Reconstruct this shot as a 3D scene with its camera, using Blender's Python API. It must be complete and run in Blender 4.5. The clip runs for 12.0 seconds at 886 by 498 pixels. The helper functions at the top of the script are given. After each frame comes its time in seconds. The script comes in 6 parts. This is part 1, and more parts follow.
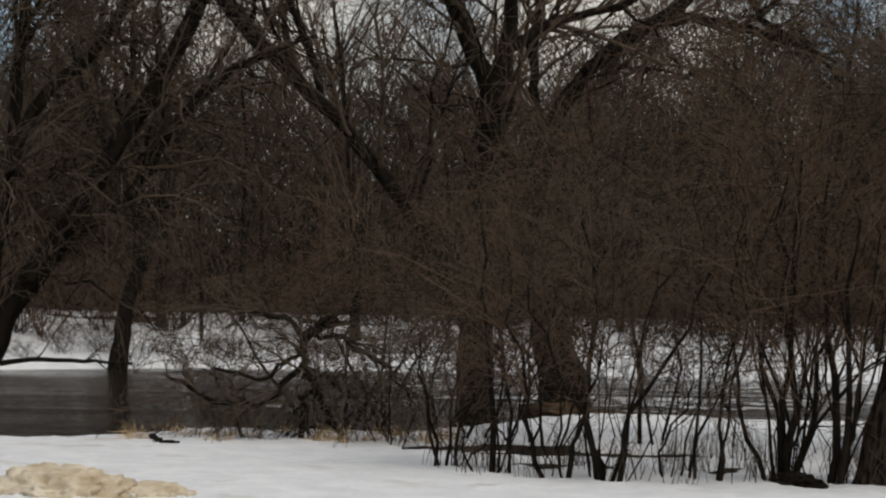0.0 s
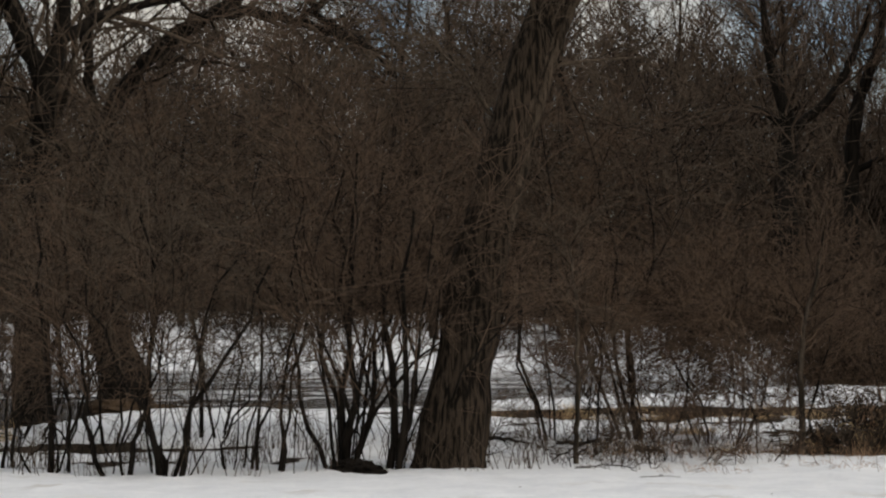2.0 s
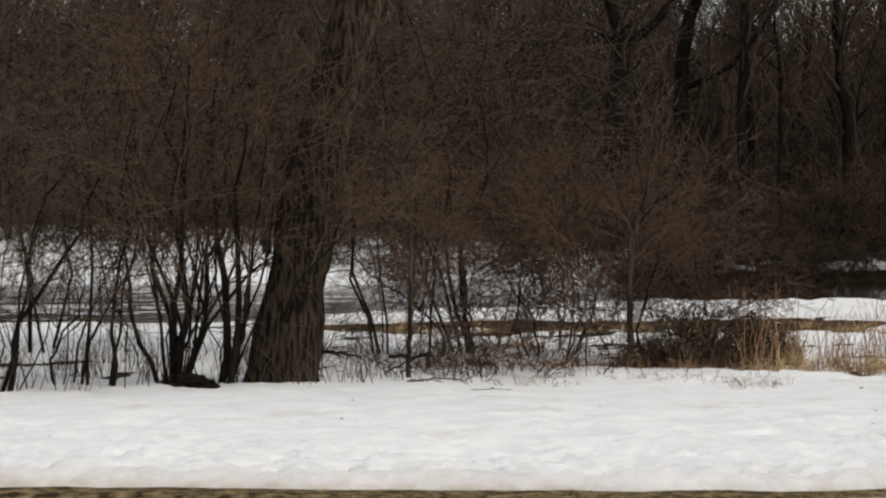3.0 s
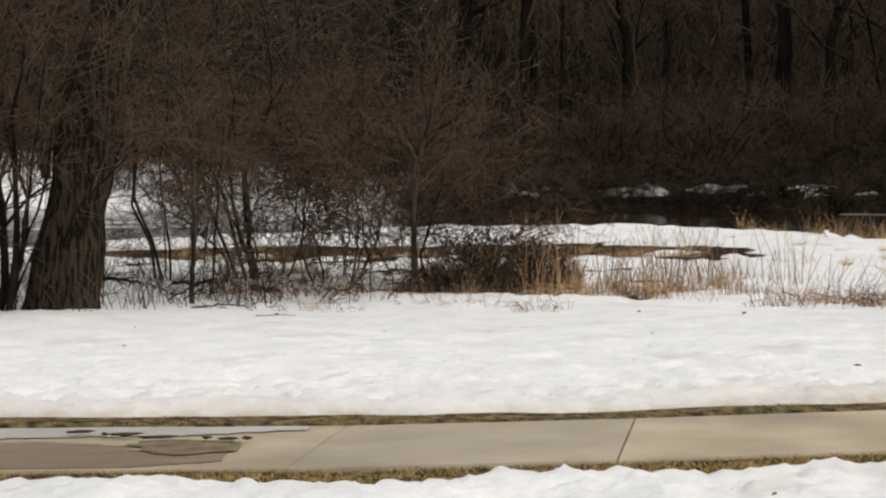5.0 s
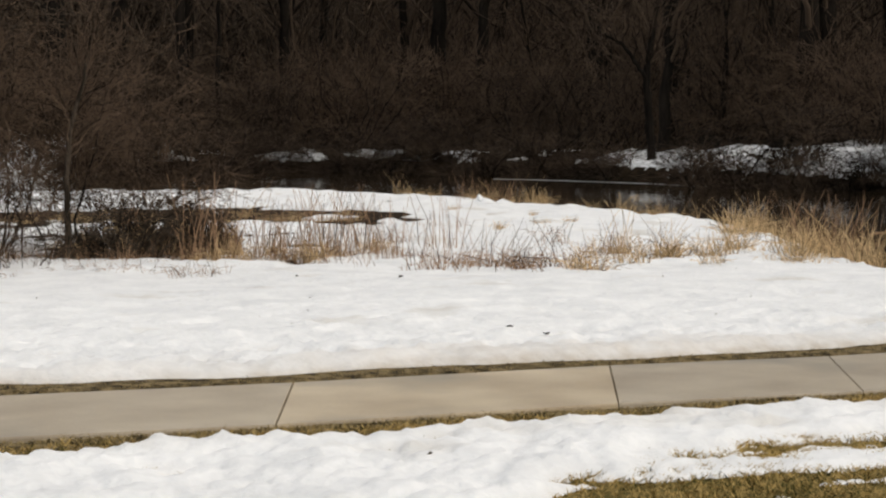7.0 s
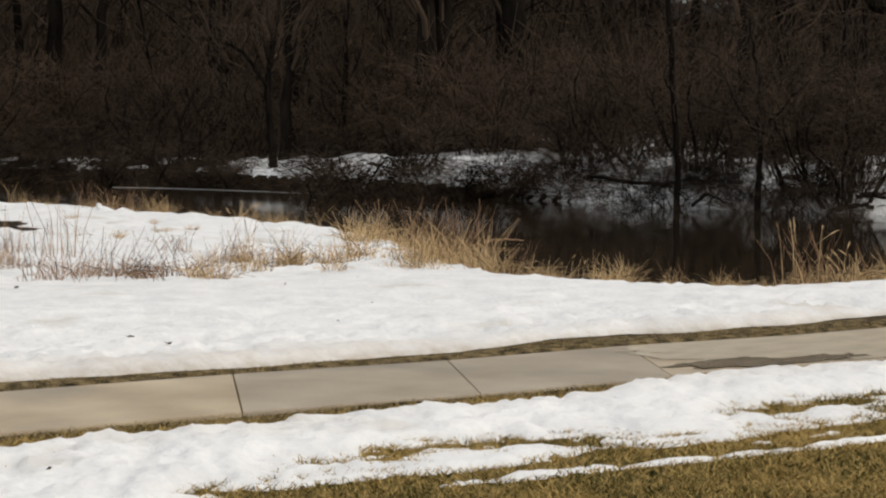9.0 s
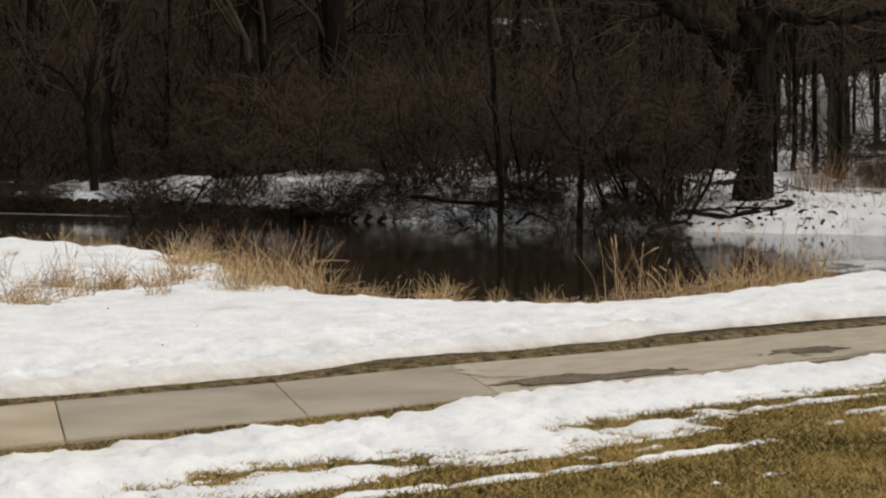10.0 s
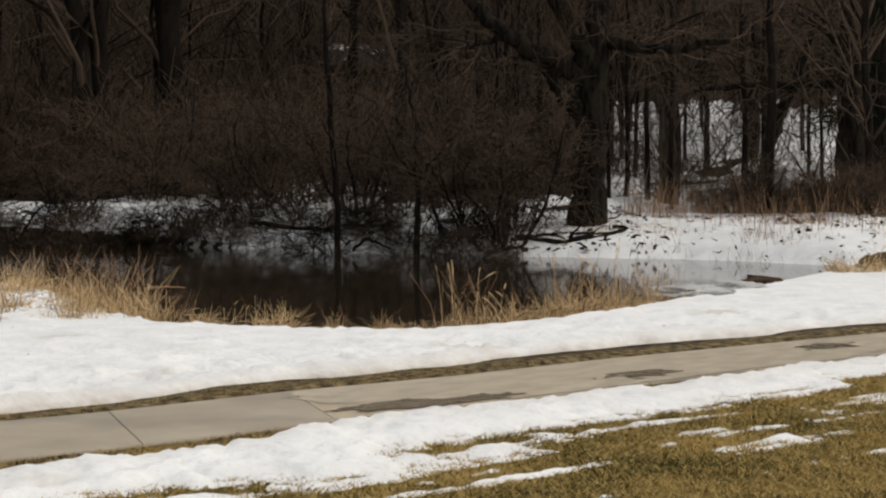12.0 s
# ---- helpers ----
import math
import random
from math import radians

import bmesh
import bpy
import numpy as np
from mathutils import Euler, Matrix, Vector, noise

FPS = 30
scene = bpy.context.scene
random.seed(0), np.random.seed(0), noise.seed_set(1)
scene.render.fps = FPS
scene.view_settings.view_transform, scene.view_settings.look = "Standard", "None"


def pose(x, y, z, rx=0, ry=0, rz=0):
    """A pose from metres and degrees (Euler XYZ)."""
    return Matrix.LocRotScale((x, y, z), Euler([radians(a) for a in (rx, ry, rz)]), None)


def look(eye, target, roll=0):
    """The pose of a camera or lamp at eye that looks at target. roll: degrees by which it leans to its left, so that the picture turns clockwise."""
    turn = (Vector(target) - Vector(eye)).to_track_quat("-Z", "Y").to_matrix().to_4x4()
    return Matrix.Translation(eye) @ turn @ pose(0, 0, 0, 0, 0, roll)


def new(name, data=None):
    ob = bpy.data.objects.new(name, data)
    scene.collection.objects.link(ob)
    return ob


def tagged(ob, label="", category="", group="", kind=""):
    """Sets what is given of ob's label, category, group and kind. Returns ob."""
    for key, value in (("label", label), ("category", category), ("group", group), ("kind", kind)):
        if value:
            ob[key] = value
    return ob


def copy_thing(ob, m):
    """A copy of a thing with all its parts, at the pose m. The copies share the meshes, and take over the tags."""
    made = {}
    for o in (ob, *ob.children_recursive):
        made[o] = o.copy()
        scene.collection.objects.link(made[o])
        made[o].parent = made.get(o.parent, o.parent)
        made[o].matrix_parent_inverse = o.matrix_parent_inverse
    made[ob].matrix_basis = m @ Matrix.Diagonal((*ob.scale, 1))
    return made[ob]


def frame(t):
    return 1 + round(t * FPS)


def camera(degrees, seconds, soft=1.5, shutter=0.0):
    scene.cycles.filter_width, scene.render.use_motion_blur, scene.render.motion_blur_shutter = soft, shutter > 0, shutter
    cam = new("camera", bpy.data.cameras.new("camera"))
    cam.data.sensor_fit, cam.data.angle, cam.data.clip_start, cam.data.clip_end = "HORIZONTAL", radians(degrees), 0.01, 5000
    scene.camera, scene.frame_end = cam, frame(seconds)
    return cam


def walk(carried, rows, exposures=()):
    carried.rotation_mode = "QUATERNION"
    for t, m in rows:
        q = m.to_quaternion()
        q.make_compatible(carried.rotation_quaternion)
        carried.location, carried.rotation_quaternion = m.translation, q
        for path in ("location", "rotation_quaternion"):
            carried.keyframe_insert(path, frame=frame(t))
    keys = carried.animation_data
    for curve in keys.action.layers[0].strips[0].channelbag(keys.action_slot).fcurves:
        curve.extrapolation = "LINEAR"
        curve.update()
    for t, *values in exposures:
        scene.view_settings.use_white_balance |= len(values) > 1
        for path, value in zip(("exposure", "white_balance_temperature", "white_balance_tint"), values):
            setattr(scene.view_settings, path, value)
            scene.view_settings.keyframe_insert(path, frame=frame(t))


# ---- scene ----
# The camera stands on the lawn and turns to the right.
EYE = 1.6
cam = camera(27.98, 12.0, soft=2.2)
TURNS = [
    (0.0, 92.76, -0.81, -0.04),
    (0.5, 93.02, -0.64, -4.17),
    (1.0, 93.18, -0.29, -8.17),
    (1.5, 93.28, 0.28, -11.08),
    (2.0, 92.55, 0.66, -14.11),
    (2.5, 91.13, 0.58, -17.28),
    (3.0, 89.74, 0.48, -19.47),
    (3.2, 89.28, 0.44, -20.06),
    (4.8, 87.48, 0.28, -25.43),
    (5.0, 87.30, 0.28, -26.40),
    (5.5, 86.94, -0.12, -28.94),
    (6.0, 86.33, -0.21, -31.82),
    (6.5, 86.10, -0.16, -34.63),
    (8.3, 86.38, -0.39, -44.79),
    (8.5, 86.35, -0.49, -46.03),
    (9.0, 86.47, -0.46, -49.51),
    (9.5, 86.85, 0.03, -52.60),
    (10.0, 87.16, -0.01, -55.16),
    (10.5, 87.22, -0.00, -57.13),
    (11.0, 87.29, 0.26, -58.78),
    (11.5, 87.68, 0.23, -59.85),
    (12.0, 87.99, -0.06, -60.41),
]
EXPOSURES = [(0.0, -0.05, 7080, 10), (1.5, -0.05, 7080, 10), (2.5, 0.18, 7140, 10), (5.0, 0.35, 7350, 10), (8.5, 0.32, 7350, 10), (12.0, 0.31, 7400, 10)]
walk(cam, [(t, pose(0, 0, EYE, rx, ry, rz)) for t, rx, ry, rz in TURNS], EXPOSURES)

# ---- daylight: a bright overcast with thin blue gaps ----
SUN_AZ, SUN_EL = 150.0, 38.0
world = bpy.data.worlds.new("overcast_sky")
scene.world = world
world.use_nodes = True
wn, wl = world.node_tree.nodes, world.node_tree.links
wn.clear()
sky = wn.new("ShaderNodeTexSky")
sky.sky_type, sky.sun_disc = "NISHITA", False
sky.sun_elevation, sky.sun_rotation = radians(SUN_EL), radians(SUN_AZ)
coord, cloud, ramp = wn.new("ShaderNodeTexCoord"), wn.new("ShaderNodeTexNoise"), wn.new("ShaderNodeValToRGB")
cloud.inputs["Scale"].default_value, cloud.inputs["Detail"].default_value = 9.0, 5.0
ramp.color_ramp.elements[0].position, ramp.color_ramp.elements[1].position = 0.40, 0.62
mixw, bg, wout = wn.new("ShaderNodeMix"), wn.new("ShaderNodeBackground"), wn.new("ShaderNodeOutputWorld")
mixw.data_type = "RGBA"
mixw.inputs["B"].default_value = (8.6, 8.6, 8.4, 1)
bg.inputs["Strength"].default_value = 0.085
wl.new(coord.outputs["Generated"], cloud.inputs["Vector"])
wl.new(cloud.outputs["Fac"], ramp.inputs["Fac"])
wl.new(ramp.outputs["Color"], mixw.inputs["Factor"])
wl.new(sky.outputs["Color"], mixw.inputs["A"])
sep, grade, dim = wn.new("ShaderNodeSeparateXYZ"), wn.new("ShaderNodeMapRange"), wn.new("ShaderNodeMix")
grade.inputs["To Min"].default_value, grade.inputs["To Max"].default_value = 0.74, 1.5
dim.data_type, dim.blend_type = "RGBA", "MULTIPLY"
dim.inputs["Factor"].default_value = 1.0
wl.new(coord.outputs["Generated"], sep.inputs[0])
wl.new(sep.outputs["Z"], grade.inputs["Value"])
wl.new(mixw.outputs["Result"], dim.inputs["A"])
wl.new(grade.outputs["Result"], dim.inputs["B"])
wl.new(dim.outputs["Result"], bg.inputs["Color"])
wl.new(bg.outputs["Background"], wout.inputs["Surface"])
sun = new("sun", bpy.data.lights.new("sun", "SUN"))
sun.data.energy, sun.data.angle, sun.data.color = 0.9, radians(25), (1.0, 0.96, 0.9)
sa, se = radians(SUN_AZ), radians(SUN_EL)
sun.matrix_world = look((60 * math.sin(sa) * math.cos(se), 60 * math.cos(sa) * math.cos(se), 60 * math.sin(se)), (0, 0, 0))



# ---- materials ----
def material(name, dark, light, rough=0.85, scale=6.0, stretch=(1, 1, 1), bump=0.3, fine=60.0, island=0.0, spots=None, spec=0.05, coords="Object", crisp=0.0):
    """Two colours mixed by coarse and fine grain, with relief; spots: a third colour in patches."""
    m = bpy.data.materials.new(name)
    m.use_nodes = True
    n, l = m.node_tree.nodes, m.node_tree.links
    b = n["Principled BSDF"]
    b.inputs["Roughness"].default_value = rough
    b.inputs["Specular IOR Level"].default_value = spec
    co, mp = n.new("ShaderNodeTexCoord"), n.new("ShaderNodeMapping")
    mp.inputs["Scale"].default_value = stretch
    l.new(co.outputs[coords], mp.inputs["Vector"])
    big, small = n.new("ShaderNodeTexNoise"), n.new("ShaderNodeTexNoise")
    big.inputs["Scale"].default_value, big.inputs["Detail"].default_value = scale, 5
    small.inputs["Scale"].default_value, small.inputs["Detail"].default_value = fine, 3
    for x in (big, small):
        l.new(mp.outputs["Vector"], x.inputs["Vector"])
    add = n.new("ShaderNodeMath")
    add.operation = "MULTIPLY_ADD"
    l.new(small.outputs["Fac"], add.inputs[0])
    add.inputs[1].default_value = 0.5
    l.new(big.outputs["Fac"], add.inputs[2])
    last = add
    if island:
        geo, isl = n.new("ShaderNodeNewGeometry"), n.new("ShaderNodeMath")
        isl.operation = "MULTIPLY_ADD"
        l.new(geo.outputs["Random Per Island"], isl.inputs[0])
        isl.inputs[1].default_value = island
        l.new(add.outputs[0], isl.inputs[2])
        last = isl
    rmp = n.new("ShaderNodeValToRGB")
    lo, hi = rmp.color_ramp.elements
    lo.position, hi.position = 0.55 + 0.1 * crisp + 0.45 * island, 0.95 + 0.8 * island - 0.1 * crisp
    lo.color, hi.color = (*dark, 1), (*light, 1)
    l.new(last.outputs[0], rmp.inputs["Fac"])
    colour = rmp.outputs["Color"]
    if spots:
        sp, sr, mx = n.new("ShaderNodeTexNoise"), n.new("ShaderNodeValToRGB"), n.new("ShaderNodeMix")
        sp.inputs["Scale"].default_value, sp.inputs["Detail"].default_value = spots[1], 4
        l.new(co.outputs[coords], sp.inputs["Vector"])
        sr.color_ramp.elements[0].position, sr.color_ramp.elements[1].position = spots[2], spots[2] + 0.12
        l.new(sp.outputs["Fac"], sr.inputs["Fac"])
        mx.data_type = "RGBA"
        l.new(sr.outputs["Color"], mx.inputs["Factor"])
        l.new(colour, mx.inputs["A"])
        mx.inputs["B"].default_value = (*spots[0], 1)
        colour = mx.outputs["Result"]
    l.new(colour, b.inputs["Base Color"])
    if bump:
        bp = n.new("ShaderNodeBump")
        bp.inputs["Strength"].default_value, bp.inputs["Distance"].default_value = bump, 0.03
        l.new(add.outputs[0], bp.inputs["Height"])
        l.new(bp.outputs["Normal"], b.inputs["Normal"])
    return m


BARK = material("furrowed_bark", (0.02, 0.016, 0.012), (0.085, 0.066, 0.05), stretch=(1, 1, 0.16), scale=9, bump=0.9, fine=45, crisp=0.7)
BARK_TAN = material("weathered_bark", (0.008, 0.0062, 0.0048), (0.052, 0.038, 0.027), stretch=(1, 1, 0.12), scale=20, bump=1.0, fine=40, crisp=1.0, spots=((0.08, 0.057, 0.038), 1.6, 0.64))
BARK_PALE = material("pale_shaggy_bark", (0.014, 0.0105, 0.0078), (0.085, 0.064, 0.046), stretch=(1, 1, 0.1), scale=22, bump=1.0, fine=50, crisp=0.8)
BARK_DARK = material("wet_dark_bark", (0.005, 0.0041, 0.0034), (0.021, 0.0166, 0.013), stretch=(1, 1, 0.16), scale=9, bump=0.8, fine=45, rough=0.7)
TWIG_RED = material("red_brown_twigs", (0.009, 0.0062, 0.0044), (0.122, 0.084, 0.059), scale=1.2, bump=0, fine=20, island=0.5)
TWIG_GREY = material("grey_brown_twigs", (0.01, 0.0078, 0.006), (0.1, 0.076, 0.056), scale=1.0, bump=0, fine=20, island=0.5)
TWIG_TAN = material("tan_twigs", (0.009, 0.006, 0.0044), (0.122, 0.083, 0.057), scale=1.0, bump=0, fine=20, island=0.5)
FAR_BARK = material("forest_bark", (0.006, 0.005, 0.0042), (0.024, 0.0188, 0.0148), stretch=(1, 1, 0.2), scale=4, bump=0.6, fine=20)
BRUSH_TWIG = material("tangled_brush_twigs", (0.018, 0.012, 0.0085), (0.135, 0.0935, 0.0665), scale=0.6, bump=0, fine=10, island=0.5)
FAR_TWIG = material("forest_twigs", (0.012, 0.0084, 0.0062), (0.1, 0.0715, 0.052), scale=0.6, bump=0, fine=10, island=0.5)
RIVER_TWIG = material("river_wood_twigs", (0.013, 0.01, 0.0082), (0.082, 0.062, 0.047), scale=0.6, bump=0, fine=10, island=0.5)
OAK_BARK = material("mossy_black_bark", (0.0055, 0.0047, 0.0038), (0.028, 0.0222, 0.017), stretch=(1, 1, 0.2), scale=7, bump=1.0, fine=30, crisp=0.8, spots=((0.022, 0.024, 0.009), 1.1, 0.6))
NEEDLES = material("dark_green_needles", (0.003, 0.0048, 0.0026), (0.014, 0.02, 0.01), scale=1, bump=0, fine=10, island=0.5)
STRAW = material("dry_straw", (0.11, 0.065, 0.031), (0.76, 0.55, 0.315), scale=3, bump=0, fine=30, island=0.6)
STRAW_RED = material("russet_stalks", (0.07, 0.045, 0.031), (0.42, 0.265, 0.165), scale=3, bump=0, fine=30, island=0.6)
LITTER = material("brown_leaf_litter", (0.03, 0.02, 0.013), (0.1, 0.068, 0.042), scale=3, bump=0.5, fine=40)
SNOW = material("old_snow", (0.77, 0.788, 0.812), (0.908, 0.921, 0.938), scale=1.7, bump=0.9, fine=16, rough=0.75, spec=0.2, spots=((0.69, 0.68, 0.66), 0.8, 0.6))
SNOW_DIRTY = material("sandy_snow", (0.5, 0.4, 0.27), (0.84, 0.76, 0.62), scale=1.6, bump=0.8, fine=10, spots=((0.4, 0.3, 0.19), 2.2, 0.62))
CONCRETE = material("damp_concrete", (0.345, 0.275, 0.195), (0.515, 0.437, 0.328), scale=1.5, bump=0.12, fine=70, rough=0.42, spec=0.5, spots=((0.285, 0.245, 0.19), 0.6, 0.55))


def vary_by_piece(m, amount):
    """Each piece a little lighter or darker than its neighbours."""
    n, l = m.node_tree.nodes, m.node_tree.links
    b = n["Principled BSDF"]
    old = b.inputs["Base Color"].links[0].from_socket
    info, rng_, hsv = n.new("ShaderNodeObjectInfo"), n.new("ShaderNodeMapRange"), n.new("ShaderNodeHueSaturation")
    rng_.inputs["To Min"].default_value, rng_.inputs["To Max"].default_value = 1 - amount, 1 + amount
    l.new(info.outputs["Random"], rng_.inputs["Value"])
    l.new(rng_.outputs["Result"], hsv.inputs["Value"])
    l.new(rng_.outputs["Result"], hsv.inputs["Saturation"])
    l.new(old, hsv.inputs["Color"])
    l.new(hsv.outputs["Color"], b.inputs["Base Color"])


vary_by_piece(CONCRETE, 0.13)


def add_dirt(m, attribute, colour):
    """Grime where the mesh carries the named attribute."""
    n, l = m.node_tree.nodes, m.node_tree.links
    b = n["Principled BSDF"]
    old = b.inputs["Base Color"].links[0].from_socket
    at, mx, no, mu = n.new("ShaderNodeAttribute"), n.new("ShaderNodeMix"), n.new("ShaderNodeTexNoise"), n.new("ShaderNodeMath")
    at.attribute_name = attribute
    no.inputs["Scale"].default_value, no.inputs["Detail"].default_value = 5.0, 6
    co = n.new("ShaderNodeTexCoord")
    l.new(co.outputs["Object"], no.inputs["Vector"])
    mu.operation = "MULTIPLY"
    l.new(at.outputs["Fac"], mu.inputs[0])
    l.new(no.outputs["Fac"], mu.inputs[1])
    mx.data_type = "RGBA"
    l.new(mu.outputs[0], mx.inputs["Factor"])
    l.new(old, mx.inputs["A"])
    mx.inputs["B"].default_value = (*colour, 1)
    l.new(mx.outputs["Result"], b.inputs["Base Color"])


add_dirt(SNOW, "dirt", (0.36, 0.27, 0.17))


def ground_material():
    m = material("wet_turf_and_mud", (0.009, 0.006, 0.0038), (0.037, 0.0245, 0.0142), scale=2.2, bump=0.8, fine=30)
    n, l = m.node_tree.nodes, m.node_tree.links
    b = n["Principled BSDF"]
    old = b.inputs["Base Color"].links[0].from_socket
    at, mx, gr, gn = n.new("ShaderNodeAttribute"), n.new("ShaderNodeMix"), n.new("ShaderNodeValToRGB"), n.new("ShaderNodeTexNoise")
    at.attribute_name = "lawn"
    gn.inputs["Scale"].default_value, gn.inputs["Detail"].default_value = 1.6, 9
    gr.color_ramp.elements[0].position, gr.color_ramp.elements[1].position = 0.36, 0.64
    gr.color_ramp.elements[0].color, gr.color_ramp.elements[1].color = (0.042, 0.042, 0.011, 1), (0.22, 0.155, 0.056, 1)
    co = n.new("ShaderNodeTexCoord")
    l.new(co.outputs["Object"], gn.inputs["Vector"])
    l.new(gn.outputs["Fac"], gr.inputs["Fac"])
    mx.data_type = "RGBA"
    l.new(at.outputs["Fac"], mx.inputs["Factor"])
    l.new(old, mx.inputs["A"])
    l.new(gr.outputs["Color"], mx.inputs["B"])
    vt, vm, vr, vn = n.new("ShaderNodeAttribute"), n.new("ShaderNodeMix"), n.new("ShaderNodeValToRGB"), n.new("ShaderNodeTexNoise")
    vt.attribute_name = "verge"
    vn.inputs["Scale"].default_value, vn.inputs["Detail"].default_value = 9, 8
    vr.color_ramp.elements[0].position, vr.color_ramp.elements[1].position = 0.38, 0.66
    vr.color_ramp.elements[0].color, vr.color_ramp.elements[1].color = (0.028, 0.021, 0.011, 1), (0.26, 0.195, 0.105, 1)
    l.new(co.outputs["Object"], vn.inputs["Vector"])
    l.new(vn.outputs["Fac"], vr.inputs["Fac"])
    vm.data_type = "RGBA"
    l.new(vt.outputs["Fac"], vm.inputs["Factor"])
    l.new(mx.outputs["Result"], vm.inputs["A"])
    l.new(vr.outputs["Color"], vm.inputs["B"])
    l.new(vm.outputs["Result"], b.inputs["Base Color"])
    return m


def water_material():
    m = bpy.data.materials.new("dark_flood_water")
    m.use_nodes = True
    n, l = m.node_tree.nodes, m.node_tree.links
    b = n["Principled BSDF"]
    b.inputs["Base Color"].default_value = (0.02, 0.0145, 0.0095, 1)
    b.inputs["IOR"].default_value, b.inputs["Specular IOR Level"].default_value = 1.33, 0.12
    co, mp, no, bp = n.new("ShaderNodeTexCoord"), n.new("ShaderNodeMapping"), n.new("ShaderNodeTexNoise"), n.new("ShaderNodeBump")
    mp.inputs["Scale"].default_value = (0.3, 1.3, 1)
    no.inputs["Scale"].default_value, no.inputs["Detail"].default_value = 2.2, 5
    bp.inputs["Strength"].default_value, bp.inputs["Distance"].default_value = 0.02, 0.06
    # the river runs ruffled on the west, the pond in the east lies nearly still
    sx, calm, ruffle = n.new("ShaderNodeSeparateXYZ"), n.new("ShaderNodeMapRange"), n.new("ShaderNodeMapRange")
    calm.inputs["From Min"].default_value, calm.inputs["From Max"].default_value = 8, 26
    calm.inputs["To Min"].default_value, calm.inputs["To Max"].default_value = 0.25, 0.05
    ruffle.inputs["From Min"].default_value, ruffle.inputs["From Max"].default_value = 8, 26
    ruffle.inputs["To Min"].default_value, ruffle.inputs["To Max"].default_value = 0.34, 0.1
    streak, gust, mp2 = n.new("ShaderNodeTexNoise"), n.new("ShaderNodeMath"), n.new("ShaderNodeMapping")
    mp2.inputs["Scale"].default_value = (0.05, 0.5, 1)
    streak.inputs["Scale"].default_value, streak.inputs["Detail"].default_value = 1.6, 5
    gust.operation = "MULTIPLY"
    l.new(co.outputs["Object"], mp2.inputs["Vector"])
    l.new(mp2.outputs["Vector"], streak.inputs["Vector"])
    l.new(co.outputs["Object"], sx.inputs[0])
    for x in (calm, ruffle):
        l.new(sx.outputs["X"], x.inputs["Value"])
    l.new(streak.outputs["Fac"], gust.inputs[0])
    l.new(ruffle.outputs["Result"], gust.inputs[1])
    l.new(gust.outputs[0], b.inputs["Roughness"])
    l.new(calm.outputs["Result"], bp.inputs["Strength"])
    l.new(co.outputs["Object"], mp.inputs["Vector"])
    l.new(mp.outputs["Vector"], no.inputs["Vector"])
    l.new(no.outputs["Fac"], bp.inputs["Height"])
    l.new(bp.outputs["Normal"], b.inputs["Normal"])
    return m


GROUND, WATER_MAT = ground_material(), water_material()


# ---- mesh tools ----
def mesh_object(name, verts, faces, mat, parent=None, label="", smooth=True):
    """One mesh object from arrays: faces is a list of (count, corners) arrays of equal-sided faces."""
    me = bpy.data.meshes.new(name)
    verts = np.asarray(verts, dtype=np.float32)
    blocks = [np.asarray(f, dtype=np.int32) for f in faces if len(f)]
    me.vertices.add(len(verts))
    me.vertices.foreach_set("co", verts.ravel())
    loops = np.concatenate([f.ravel() for f in blocks])
    sizes = np.concatenate([np.full(len(f), f.shape[1]) for f in blocks])
    me.loops.add(len(loops))
    me.loops.foreach_set("vertex_index", loops)
    me.polygons.add(len(sizes))
    me.polygons.foreach_set("loop_start", np.concatenate([[0], np.cumsum(sizes)[:-1]]).astype(np.int32))
    me.polygons.foreach_set("use_smooth", np.full(len(sizes), smooth))
    me.update(calc_edges=True)
    me.materials.append(mat)
    ob = new(name, me)
    ob.parent = parent
    if label:
        ob["label"] = label
    return ob


def part(name, bm, mat, parent, label=""):
    me = bpy.data.meshes.new(name)
    bm.to_mesh(me)
    bm.free()
    me.materials.append(mat)
    ob = new(name, me)
    ob.parent = parent
    if label:
        ob["label"] = label
    return ob


def tubes(P, Rr, sides):
    """n tapered tubes at once: P (n, k, 3) nodes, Rr (n, k) radii."""
    P, Rr = np.asarray(P, float), np.asarray(Rr, float)
    n, k, _ = P.shape
    tan = np.gradient(P, axis=1)
    tan /= np.linalg.norm(tan, axis=2, keepdims=True) + 1e-9
    ref = np.where(np.abs(tan[:, :1, 2:]) > 0.9, np.array([[[1.0, 0.2, 0]]]), np.array([[[0.1, 0, 1.0]]]))
    a = np.cross(tan, ref)
    a /= np.linalg.norm(a, axis=2, keepdims=True) + 1e-9
    b = np.cross(tan, a)
    ang = np.arange(sides) * 2 * np.pi / sides
    V = P[:, :, None] + Rr[:, :, None, None] * (a[:, :, None] * np.cos(ang)[:, None] + b[:, :, None] * np.sin(ang)[:, None])
    base = (np.arange(n) * k * sides)[:, None, None] + (np.arange(k - 1) * sides)[None, :, None]
    i, j = np.arange(sides), (np.arange(sides) + 1) % sides
    Q = np.stack([base + i, base + j, base + j + sides, base + i + sides], -1).reshape(-1, 4)
    return V.reshape(-1, 3), Q


def joined(sets):
    vs, qs, off = [], [], 0
    for v, q in sets:
        vs.append(v)
        qs.append(q + off)
        off += len(v)
    return np.concatenate(vs), np.concatenate(qs)


